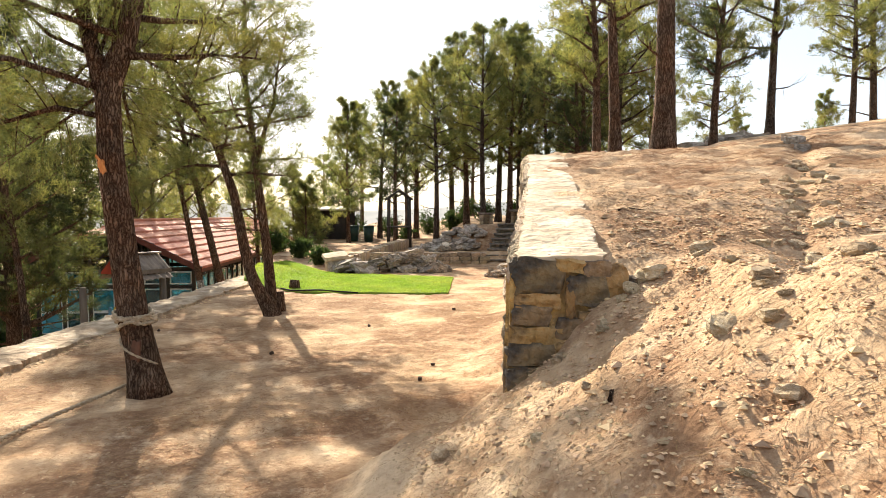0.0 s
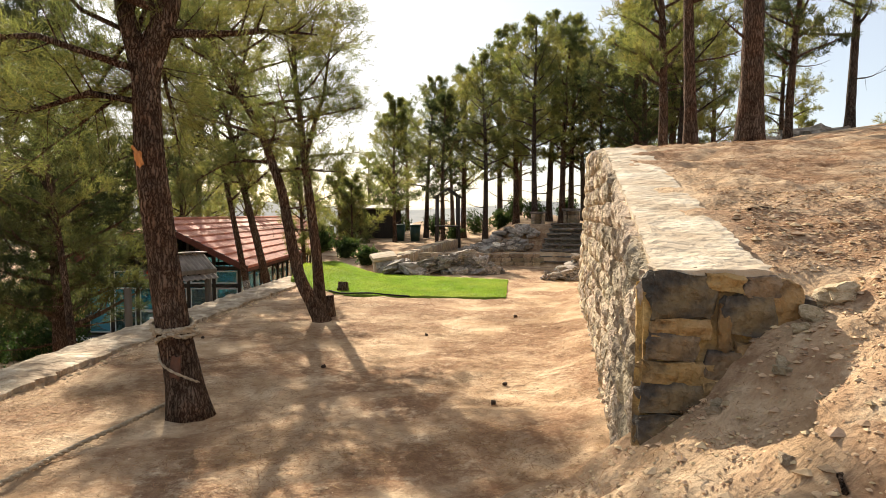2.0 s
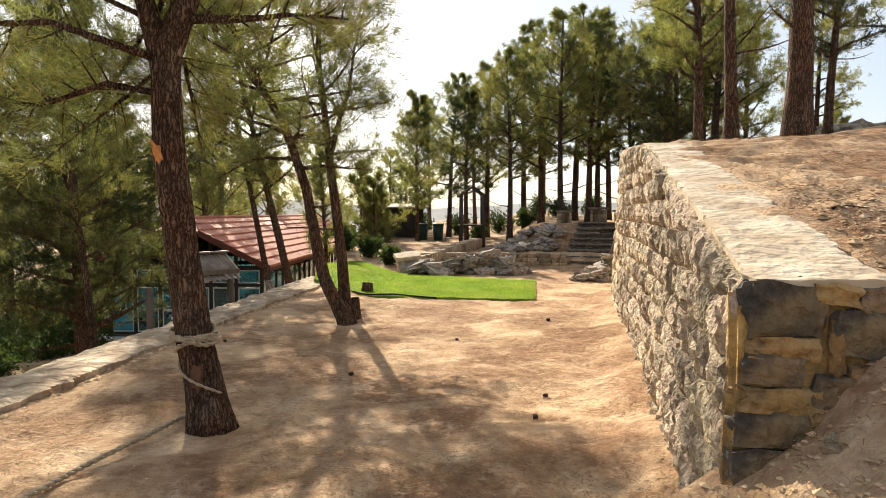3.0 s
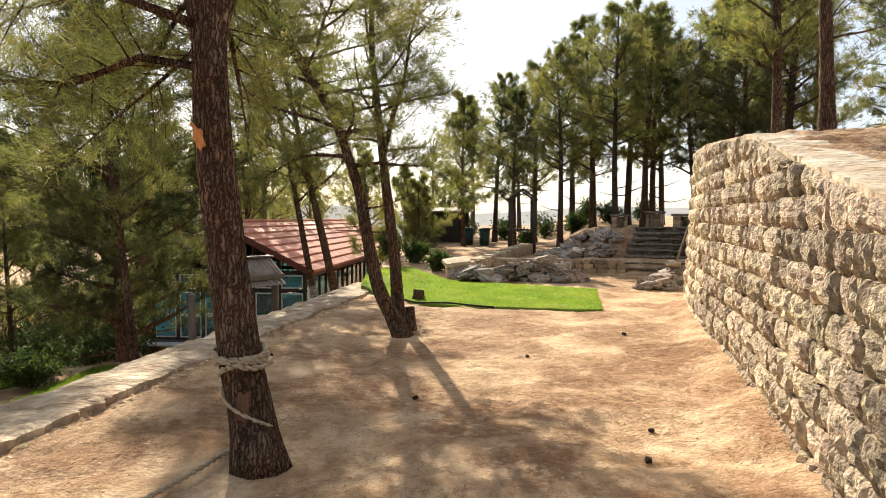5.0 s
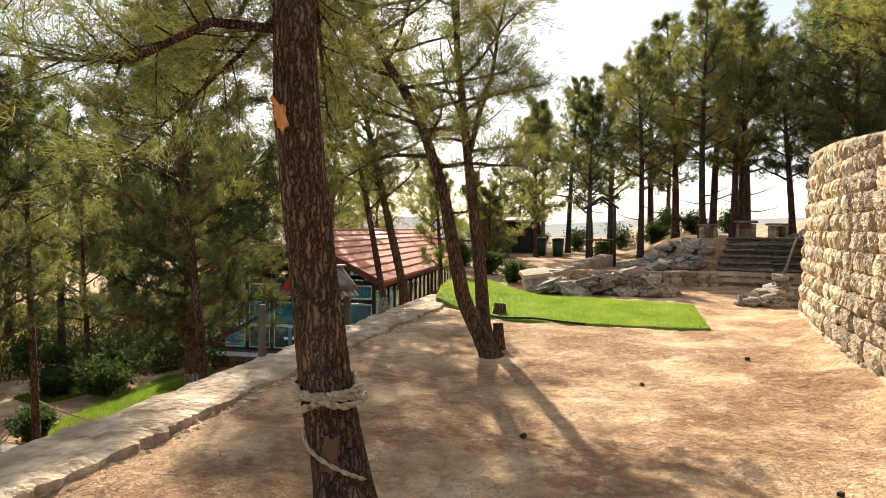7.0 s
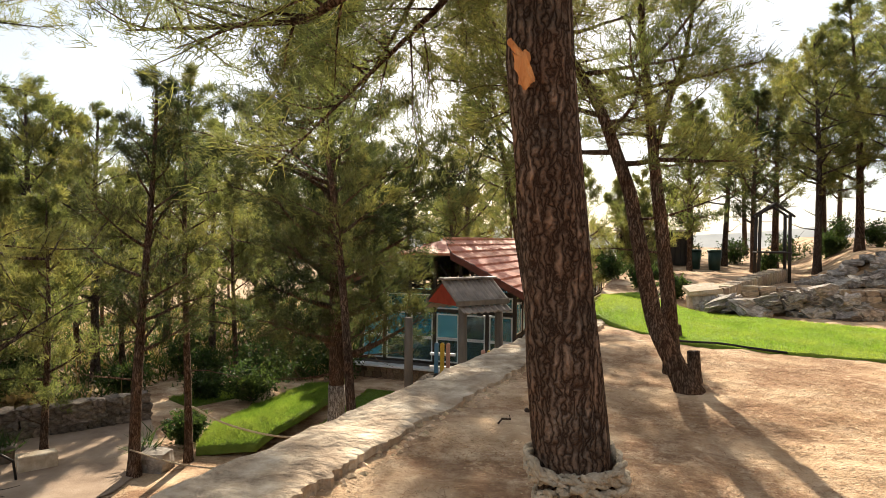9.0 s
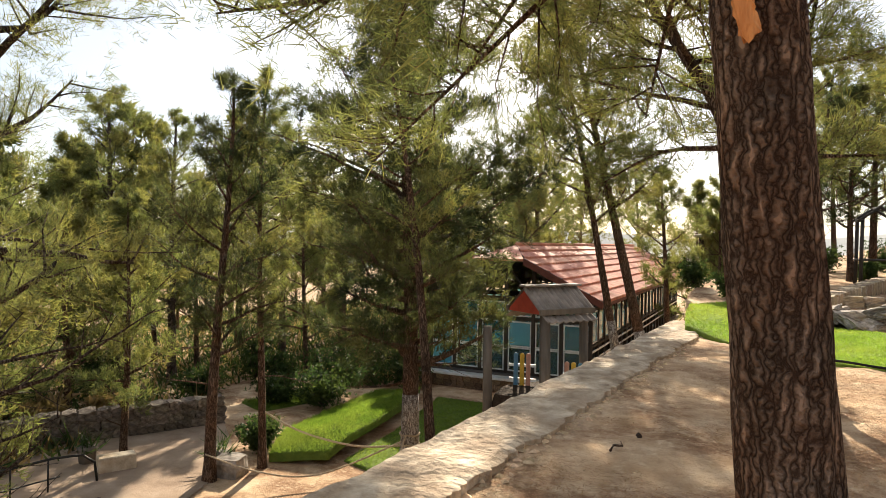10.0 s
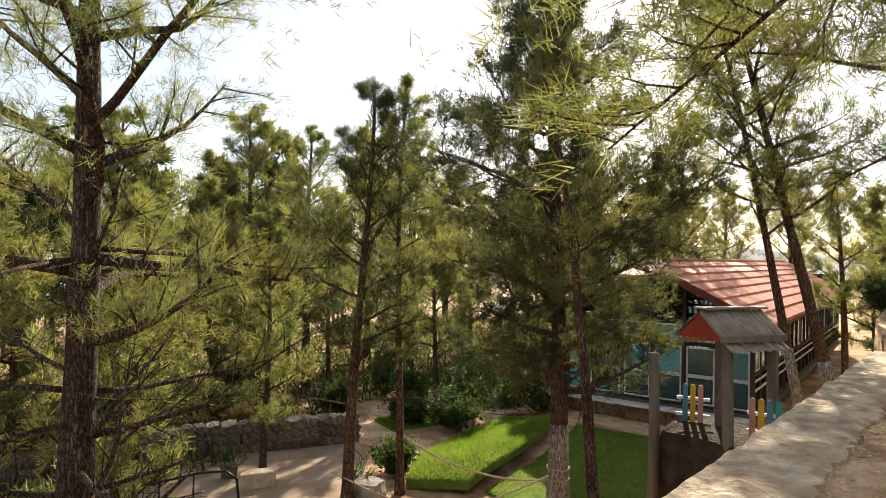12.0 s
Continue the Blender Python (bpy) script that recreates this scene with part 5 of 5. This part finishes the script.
def fireplace(x, y, s, rz):
    z = gz(x, y)
    root = empty("stone_grill", (x, y, z), rz)
    tagged(root, "small square stone grill with a slab top", "grill", "stone grills")
    for k, (dx, dy, w, d) in enumerate([(-0.3, 0, 0.16, 0.5), (0.3, 0, 0.16, 0.5), (0, 0.22, 0.5, 0.14)]):
        for c in range(3):
            ob = new("stone", STONES[(k * 3 + c) % 10])
            ob.parent = root
            ob.location, ob.scale = (dx * s, dy * s, (0.1 + 0.2 * c) * s), (w * s, d * s, 0.21 * s)
    bm = bmesh.new()
    chunk(bm, 0.95 * s, 0.7 * s, 0.12 * s, 800 + int(x * 3), 0.05, 3, (0, 0, 0.68 * s))
    part("slab", bm, STEP, root)


fireplace(1.75, 26.6, 0.65, 10)
fireplace(3.3, 28.5, 0.85, -15)
fireplace(4.0, 27.0, 0.7, 30)

# low dark shed and green bins among the far trees
shed = empty("shed", (-6.0, 34.0, gz(-6.0, 34.0)), 8)
tagged(shed, "low dark timber shed among the trees", "shed")
for k in range(14):
    bm = bmesh.new()
    box(bm, (0.2, 0.04, 1.5), (-1.5 + 0.21 * k, -0.8, 0.75), bevel=0.008)
    part("board", bm, DARKWOOD, shed)
bm = bmesh.new()
box(bm, (3.0, 1.5, 1.45), (-0.1, 0.0, 0.74))
part("walls", bm, DARKWOOD, shed)
bm = bmesh.new()
box(bm, (3.5, 2.1, 0.08), (-0.1, -0.1, 1.56), rx=5, bevel=0.01)
part("roof", bm, TIN, shed)
BIN = material("green_plastic", [(0.012, 0.03, 0.022), (0.02, 0.05, 0.035)], 0.5, 4, 4, 0.1, 30)
for x, y in ((-3.55, 31.2), (-4.3, 31.5)):
    b_ = empty("waste_bin", (x, y, gz(x, y)))
    tagged(b_, "dark green plastic waste bin under the pines", "bin", "waste bins")
    tube("bin_body", [(0, 0, 0), (0, 0, 0.7)], [0.2, 0.26], BIN, b_, 12)
    tube("lid", [(0, 0, 0.7), (0, 0, 0.78)], [0.28, 0.24], BIN, b_, 12)

# low stone edging that runs back from the rubble, and its pale flat slab
edging = empty("wall_edging", (-3.1, 20.8, 0.0))
tagged(edging, "low stone edging with a pale flat top beyond the lawn", "wall", kind="structure")
rr = random.Random(31)
for k in range(16):
    f_ = k / 15
    ob = new("stone", STONES[k % 10])
    ob.parent = edging
    ob.matrix_parent_inverse = edging.matrix_world.inverted()
    x, y = -3.5 + 2.0 * f_, 20.9 + 5.4 * f_
    ob.matrix_basis = pose(x, y, gz(x, y) + 0.14, 0, rr.uniform(-4, 4), 70) @ Matrix.Diagonal((0.42, 0.42, 0.42, 1))
bm = bmesh.new()
chunk(bm, 0.8, 0.6, 0.14, 91, 0.06, 3)
sl = part("stone_slab", bm, CAP)
sl.matrix_world = pose(-3.4, 20.6, gz(-3.4, 20.6) + 0.45, 12, -6, 20)
tagged(sl, "pale flat stone slab resting on the edging", "slab")
bm = bmesh.new()
chunk(bm, 0.6, 0.5, 0.42, 92, 0.12, 3)
sl = part("stone_block", bm, ROCK)
sl.matrix_world = pose(-3.4, 20.6, gz(-3.4, 20.6) + 0.2, 0, 0, 20)
tagged(sl, "rough grey stone block under a slab", "rock")

st = empty("tree_stump", (-3.55, 15.5, 0.0))
tagged(st, "short dark stump at the edge of the lawn", "stump")
tube("stump_wood", [(0, 0, -0.05), (0.01, 0, 0.1), (0.02, 0.01, 0.22)], [0.15, 0.12, 0.11], BARK, st, 10, wob=0.08)
cut = empty("tree_stump", (-2.98, 11.95, 0.0))
tagged(cut, "short upright sawn stump beside a leaning pine", "stump")
tube("stump_wood", [(0, 0, -0.05), (0.0, 0, 0.15), (-0.02, 0.0, 0.36)], [0.10, 0.075, 0.07], BARK, cut, 10, wob=0.08)
pipe = empty("hose", (-3.2, 14.65, 0.03))
tagged(pipe, "black irrigation hose along the lawn's edge", "hose")
tube("pipe", spline([(-0.6, 0.6, 0.02), (-0.2, 0.15, 0.02), (0.4, -0.02, 0.05), (0.8, -0.1, 0.03), (1.3, -0.12, 0.0)]), 0.018, RUBBER, pipe, 6)


def bush(x, y, h, seed, mat, label, leaf=0.10, n_=900, name="shrub"):
    rr = random.Random(seed)
    rnd = np.random.RandomState(seed)
    root = empty(name, (x, y, gz(x, y)))
    tagged(root, label, "shrub")
    P, D = [], []
    for k in range(7):
        a = rr.uniform(0, 6.28)
        pts = [Vector((0, 0, 0))]
        d = Vector((math.cos(a) * 0.5, math.sin(a) * 0.5, 1)).normalized()
        for i in range(4):
            d = (d + Vector((rr.gauss(0, 0.2), rr.gauss(0, 0.2), rr.gauss(0, 0.1)))).normalized()
            pts.append(pts[-1] + d * h / 4 * rr.uniform(0.8, 1.1))
        tube("stem", pts, [0.02, 0.016, 0.012, 0.009, 0.006], BARK_GREY, root, 5)
        for i in range(n_ // 7):
            p, dd = along(pts, rr.uniform(0.15, 1.0))
            P.append(p + Vector((rr.gauss(0, 1), rr.gauss(0, 1), rr.gauss(0, 0.7))) * h * 0.16)
            D.append((dd + Vector((rr.gauss(0, 1), rr.gauss(0, 1), 0))).normalized())
    me = needle_mesh("leaves", np.array([tuple(p) for p in P]), np.array([tuple(d) for d in D]), 4, leaf, leaf * 0.22, rnd)
    me.materials.append(mat)
    c = new("leaves", me)
    c.parent = root
    return root


LEAF = needle_material("shrub_leaf", (0.025, 0.045, 0.018), (0.05, 0.08, 0.025), (0.08, 0.09, 0.03))
DRY = needle_material("dry_grass", (0.16, 0.11, 0.06), (0.28, 0.20, 0.11), (0.20, 0.14, 0.07))
for i, (x, y, h) in enumerate([(-1.8, 30.5, 0.7), (0.4, 33, 0.9), (-2.9, 36, 1.2), (2.2, 34, 1.0), (-0.9, 38, 1.3), (-5.2, 36.5, 1.2), (4.0, 36, 1.2), (1.2, 39, 1.3), (-15.2, 18.6, 1.3), (-15.9, 19.8, 1.5), (-16.4, 18.0, 0.9), (-14.6, 21.9, 1.4), (-17.8, 19.8, 1.2), (-13.9, 14.9, 0.7), (-18.8, 17.4, 1.0), (-4.2, 22.0, 0.55), (-5.2, 23.4, 0.7), (-6.3, 25.0, 0.8), (-19.6, 20.2, 1.6), (-16.6, 22.2, 1.6), (-21.5, 15.8, 1.5), (-20.4, 13.4, 1.2), (-19.4, 11.6, 1.1)]):
    bush(x, y, h, 600 + i, LEAF, "leafy green garden shrub")
for i, (x, y, h) in enumerate([(-19.0, 12.4, 0.6), (-19.4, 13.1, 0.7), (-19.1, 10.0, 0.6), (-20.2, 10.2, 0.8), (-19.2, 9.0, 0.5), (-18.7, 14.3, 0.6)]):
    bush(x, y, h, 640 + i, DRY, "clump of dry straw-coloured grass", 0.3, 260, "dry_grass")
for i, (x, y) in enumerate([(-13.62, 13.55), (-16.2, 12.3)]):
    pot = empty("plant_pot", (x, y, gz(x, y)))
    tagged(pot, "dark clay pot with a spiky green plant", "plant pot")
    tube("pot", [(0, 0, 0), (0, 0, 0.32), (0, 0, 0.36)], [0.15, 0.19, 0.2], POST, pot, 12)
    rnd = np.random.RandomState(900 + i)
    me = needle_mesh("leaves", np.zeros((30, 3)) + (0, 0, 0.34), np.tile((0, 0, 0.9), (30, 1)), 2, 0.42, 0.016, rnd)
    me.materials.append(LEAF)
    lv_ = new("leaves", me)
    lv_.parent = pot
bm = bmesh.new()
chunk(bm, 0.55, 0.5, 0.42, 95, 0.1, 3)
ob = part("stone_block", bm, ROCK)
ob.matrix_world = pose(-13.2, 13.45, -2.97, 0, 0, 15)
tagged(ob, "grey stone block beside the potted plant", "rock")

# coloured picket fence by the gate
landing = empty("gate_landing", (-7.1, 15.15, -1.6))
tagged(landing, "added earth landing under the gate shelter, coloured as in shade", "landing", kind="structure")
# landing added to carry the pickets; its dark colour stands for shade there
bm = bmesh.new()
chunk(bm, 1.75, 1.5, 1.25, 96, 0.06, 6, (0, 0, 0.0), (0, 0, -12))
part("landing_earth", bm, material("shade_toned_soil", [(0.03, 0.022, 0.016), (0.085, 0.062, 0.045)], 0.95, 4, 10, 1.0, 20, spec=0.1, dist=0.05), landing)
for at, turn, colours, label in (((-6.55, 14.9, -0.40), 4, ((0.55, 0.30, 0.22), (0.62, 0.40, 0.05), (0.10, 0.24, 0.34), (0.05, 0.32, 0.30)), "short picket fence of pink, yellow, blue and teal slats"),
                                 ((-7.72, 15.3, -0.41), 12, ((0.10, 0.22, 0.32), (0.62, 0.40, 0.05), (0.55, 0.30, 0.22)), "short picket fence of blue, yellow and pink slats")):
    fence = new("picket_fence")
    fence.matrix_world = pose(*at, 0, 0, turn)
    tagged(fence, label, "fence", "coloured picket fences by the gate")
    for k, c in enumerate(colours):
        m = material("picket_paint", [tuple(q * 0.8 for q in c), c], 0.7, 6, 5, 0.2, 30)
        x = 0.115 * (k - (len(colours) - 1) / 2)
        bm = bmesh.new()
        box(bm, (0.082, 0.025, 0.62), (x, 0.0, -0.33), bevel=0.012)
        tube_v, tube_f = tube_arrays([(x, -0.012, -0.03), (x, 0.012, -0.03)], [0.041, 0.041], 12)
        part("picket", bm, m, fence)
        mesh_part("picket_head", tube_v, tube_f, m, fence)
    for z in (-0.22, -0.48):
        bm = bmesh.new()
        box(bm, (0.5, 0.03, 0.05), (0, 0.035, z))
        part("rail", bm, WHITEFRAME, fence, "white painted rail")

# ---- small things on the ground ----
rr = random.Random(41)
CONES = [chunk_mesh("cone_body", 700 + k, CONE, 0.16, 2) for k in range(3)]
for x, y in [(-0.12, 7.64), (-1.18, 10.35), (-0.25, 6.95), (-2.2, 8.3), (0.2, 12.1), (-4.3, 9.8)]:
    ob = new("pine_cone", rr.choice(CONES))
    s_ = rr.uniform(0.04, 0.06)
    ob.matrix_world = pose(x, y, gz(x, y) + rough(x, y) + s_ * 0.3, 90, rr.uniform(0, 360), rr.uniform(0, 360)) @ Matrix.Diagonal((s_ * 0.75, s_ * 0.75, s_, 1))
    tagged(ob, "dark open pine cone lying on the earth", "pine cone", "fallen pine cones")
for k in range(92):
    # stones in the gully and on the bank
    if k < 80:
        y = rr.uniform(1.3, 8.5)
        x = 0.545 * y + rr.gauss(0, 0.17)
    else:
        x, y = rr.uniform(0.2, 2.0), rr.uniform(2.0, 4.0)
    s_ = rr.uniform(0.04, 0.15) * (0.75 if k < 80 else 0.4)
    ob = new("rock", rr.choice(TANROCKS))
    ob.matrix_world = pose(x, y, gz(x, y) + rough(x, y) + s_ * 0.12, rr.uniform(-20, 20), rr.uniform(-20, 20), rr.uniform(0, 360)) @ Matrix.Diagonal((s_ * 1.3, s_, s_ * 0.6, 1))
    tagged(ob, "rough tan stone half sunk in the dry earth", "rock", "loose stones on the bank")
for k, (x, y, s_) in enumerate([(9.6, 22.4, 0.9), (10.1, 22.6, 1.1), (9.1, 22.2, 0.7), (8.0, 21.6, 0.8), (10.6, 22.4, 0.8), (9.8, 22.0, 0.6), (5.4, 10.2, 0.25), (5.6, 10.5, 0.3), (5.3, 9.7, 0.2)]):
    ob = new("rock", ROCKS[k % 8])
    ob.matrix_world = pose(x, y, gz(x, y) + 0.15 * s_, 0, 8, 40 * k) @ Matrix.Diagonal((s_ * 1.1, s_ * 0.8, s_ * 0.55, 1))
    tagged(ob, "grey boulder on top of the bank", "rock", "boulders on the bank")
for x, y, s_ in [(1.15, 3.96, 0.09), (1.28, 4.0, 0.13), (1.08, 3.9, 0.07), (1.62, 4.1, 0.10), (0.72, 3.2, 0.06), (0.95, 3.75, 0.07), (-0.02, 3.65, 0.07), (0.45, 3.0, 0.06)]:
    ob = new("rock", rr.choice(TANROCKS))
    ob.matrix_world = pose(x, y, gz(x, y) + s_ * 0.2, rr.uniform(-20, 20), 10, rr.uniform(0, 360)) @ Matrix.Diagonal((s_ * 1.2, s_, s_ * 0.7, 1))
    tagged(ob, "loose stone at the foot of the wall's end", "rock", "loose stones on the bank")
# dry stone wall far up on the bank
uw = empty("wall_upper", (13.5, 19.0, gz(13.5, 19)))
tagged(uw, "pale dry-stone wall higher up the bank", "wall", kind="structure")
for c in range(5):
    for k in range(12):
        ob = new("stone", STONES[(c * 5 + k) % 10])
        ob.parent = uw
        ob.location, ob.scale = (0.36 * k, 0.5 * k + 0.1 * (c % 2), 0.1 + 0.24 * c), (0.4, 0.6, 0.25)

# grit, pebbles and needle litter
rnd = np.random.RandomState(51)


def scatter(name, n_, xr, yr, size, mat, label, keep, seed):
    """Many little stones, too small to count, in one mesh."""
    rr = random.Random(seed)
    V, F = [], []
    base = [(0, 0, 0.7), (1, 0, 0), (0.2, 0.9, 0.1), (-0.9, 0.3, 0), (-0.3, -0.9, 0.1), (0.6, -0.6, 0), (0, 0, -0.5)]
    tri = [(0, 1, 2), (0, 2, 3), (0, 3, 4), (0, 4, 5), (0, 5, 1), (6, 2, 1), (6, 3, 2), (6, 4, 3), (6, 5, 4), (6, 1, 5)]
    done = 0
    while done < n_:
        x, y = rr.uniform(*xr), rr.uniform(*yr)
        if not keep(x, y):
            continue
        s_ = size * rr.uniform(0.4, 1.0) ** 2
        a = rr.uniform(0, 6.28)
        z = gz(x, y) + rough(x, y)
        o = len(V)
        for bx, by, bz in base:
            q = rr.uniform(0.7, 1.2)
            V.append((x + s_ * q * (bx * math.cos(a) - by * math.sin(a)), y + s_ * q * (bx * math.sin(a) + by * math.cos(a)), z + bz * s_ * q * 0.7))
        F += [tuple(i + o for i in t) for t in tri]
        done += 1
    ob = mesh_part(name, V, F, mat)
    tagged(ob, label, "pebbles", kind="stuff")


def on_bank(x, y):
    return (y < 4.15 and x > -0.3 + 0.3 * (y < 2)) or (y >= 4.3 and x > float(wall_x(y)) + CAP_W + 0.2)


def on_terrace(x, y):
    return -4.9 < x and (y > 4.2 and x < float(wall_x(y)) - 0.05 or y <= 4.2 and x < -0.3) and not (y > 14.5 and x < 0.3)


PEB = material("pebble", [(0.40, 0.27, 0.155), (0.64, 0.475, 0.30)], 0.95, 12, 5, 0.5, 40, rand=0.35, island=True)
scatter("pebbles", 15000, (-0.5, 4.5), (1.0, 6.5), 0.024, PEB, "crumbs of dry soil and grit on the bank", on_bank, 61)
scatter("clods", 700, (-0.4, 3.6), (1.2, 5.5), 0.05, PEB, "loose clods of pale dry soil on the bank", on_bank, 63)
scatter("pebbles", 3500, (-5.0, 2.0), (3.0, 14.5), 0.016, PEB, "small pebbles strewn over the trodden earth", on_terrace, 62)
scatter("edge_rubble", 700, (-5.06, -4.82), (2.0, 17.0), 0.055, PEB, "crumbled mortar and stones along the coping", lambda x, y: True, 64)
LITTER = material("needle_litter", [(0.22, 0.11, 0.05), (0.42, 0.26, 0.13)], 0.9, 9, 4, 0, 1, rand=0.4, island=True)


def litter(n_, xr, yr, keep, seed, weight):
    rr = random.Random(seed)
    P = []
    while len(P) < n_:
        x, y = rr.uniform(*xr), rr.uniform(*yr)
        if keep(x, y) and noise.noise(Vector((x * 0.8, y * 0.8, 8))) + rr.uniform(-0.5, 0.5) > weight:
            P.append((x, y, gz(x, y) + rough(x, y) + 0.006))
    rnd = np.random.RandomState(seed)
    me = needle_mesh("needle_litter", np.array(P), np.zeros((len(P), 3)), 2, 0.09, 0.003, rnd)
    co = np.empty(len(me.vertices) * 3, np.float32)
    me.vertices.foreach_get("co", co)
    co = co.reshape(-1, 3, 3)
    zb = np.repeat(np.array(P)[:, 2], 2)
    co[:, :, 2] = zb[:, None] + (co[:, :, 2] - zb[:, None]) * 0.12
    me.vertices.foreach_set("co", co.reshape(-1))
    me.update()
    me.materials.append(LITTER)
    tagged(new("needle_litter", me), "fallen brown pine needles over the earth", "litter", kind="stuff")




def litter_mat(x, y, r, seed):
    """A raked-up mat of needles, a low dark patch of stuff on the earth."""
    rr = random.Random(seed)
    P = []
    for i in range(170):
        a, d = rr.uniform(0, 6.28), r * math.sqrt(rr.random())
        px, py = x + d * math.cos(a) * 1.5, y + d * math.sin(a) * 0.7
        P.append((px, py, gz(px, py) + rough(px, py) + 0.01))
    me = needle_mesh("litter_mat", np.array(P), np.zeros((len(P), 3)), 3, 0.08, 0.003, np.random.RandomState(seed))
    co = np.empty(len(me.vertices) * 3, np.float32)
    me.vertices.foreach_get("co", co)
    co = co.reshape(-1, 3, 3)
    zb = np.repeat(np.array(P)[:, 2], 3)
    co[:, :, 2] = zb[:, None] + (co[:, :, 2] - zb[:, None]) * 0.15
    me.vertices.foreach_set("co", co.reshape(-1))
    me.update()
    me.materials.append(LITTER)
    tagged(new("litter_mat", me), "mat of brown needles and twigs on the earth", "litter", kind="stuff")


for i, (x, y, r) in enumerate([(-0.55, 9.3, 0.32), (-1.75, 9.75, 0.3), (0.55, 7.2, 0.3), (0.85, 9.0, 0.3), (-3.9, 7.6, 0.35), (-0.2, 7.0, 0.18), (0.6, 11.2, 0.35), (-4.2, 10.2, 0.4), (-2.2, 5.4, 0.3), (-1.2, 12.2, 0.35)]):
    litter_mat(x, y, r, 910 + i)
litter(42000, (-0.2, 6.0), (1.0, 11.0), on_bank, 71, -0.3)
litter(34000, (-4.9, 1.8), (3.0, 14.4), on_terrace, 72, 0.28)
for k, (x, y, L, a) in enumerate([(-4.4, 9.3, 0.25, 80), (1.5, 1.95, 0.45, -10), (1.5, 5.6, 0.3, 15), (0.75, 2.9, 0.25, 60)]):
    st = empty("stick", (x, y, gz(x, y) + rough(x, y) + 0.012), a)
    tagged(st, "dry brown stick lying on the earth", "stick", "fallen sticks")
    tube("twig", [(0, 0, 0), (L * 0.4, 0.02, 0.015), (L * 0.7, -0.02, 0.0), (L, 0.03, 0.01)], [0.011, 0.01, 0.008, 0.004], BARK, st, 6)

# weeds and dry undergrowth under the trees of the low side
rr = random.Random(81)
P = []
while len(P) < 15000:
    x, y = -15.5 - 40 * rr.random() ** 1.6, rr.uniform(0, 55)
    if x > -16.8 - 0.35 * max(0, y - 12) and y < 21:
        continue
    P.append((x, y, gz(x, y)))
for nm, mt, lab, a, b in (("weeds", LEAF, "low green weeds under the pines", 0, 10500), ("dry_weeds", DRY, "straw-coloured dry weeds under the pines", 10500, 15000)):
    Q = np.array(P[a:b])
    me = needle_mesh(nm, Q, np.tile((0, 0, 0.9), (len(Q), 1)), 5, 0.5, 0.035, np.random.RandomState(82))
    me.materials.append(mt)
    tagged(new(nm, me), lab, "weeds", kind="stuff")
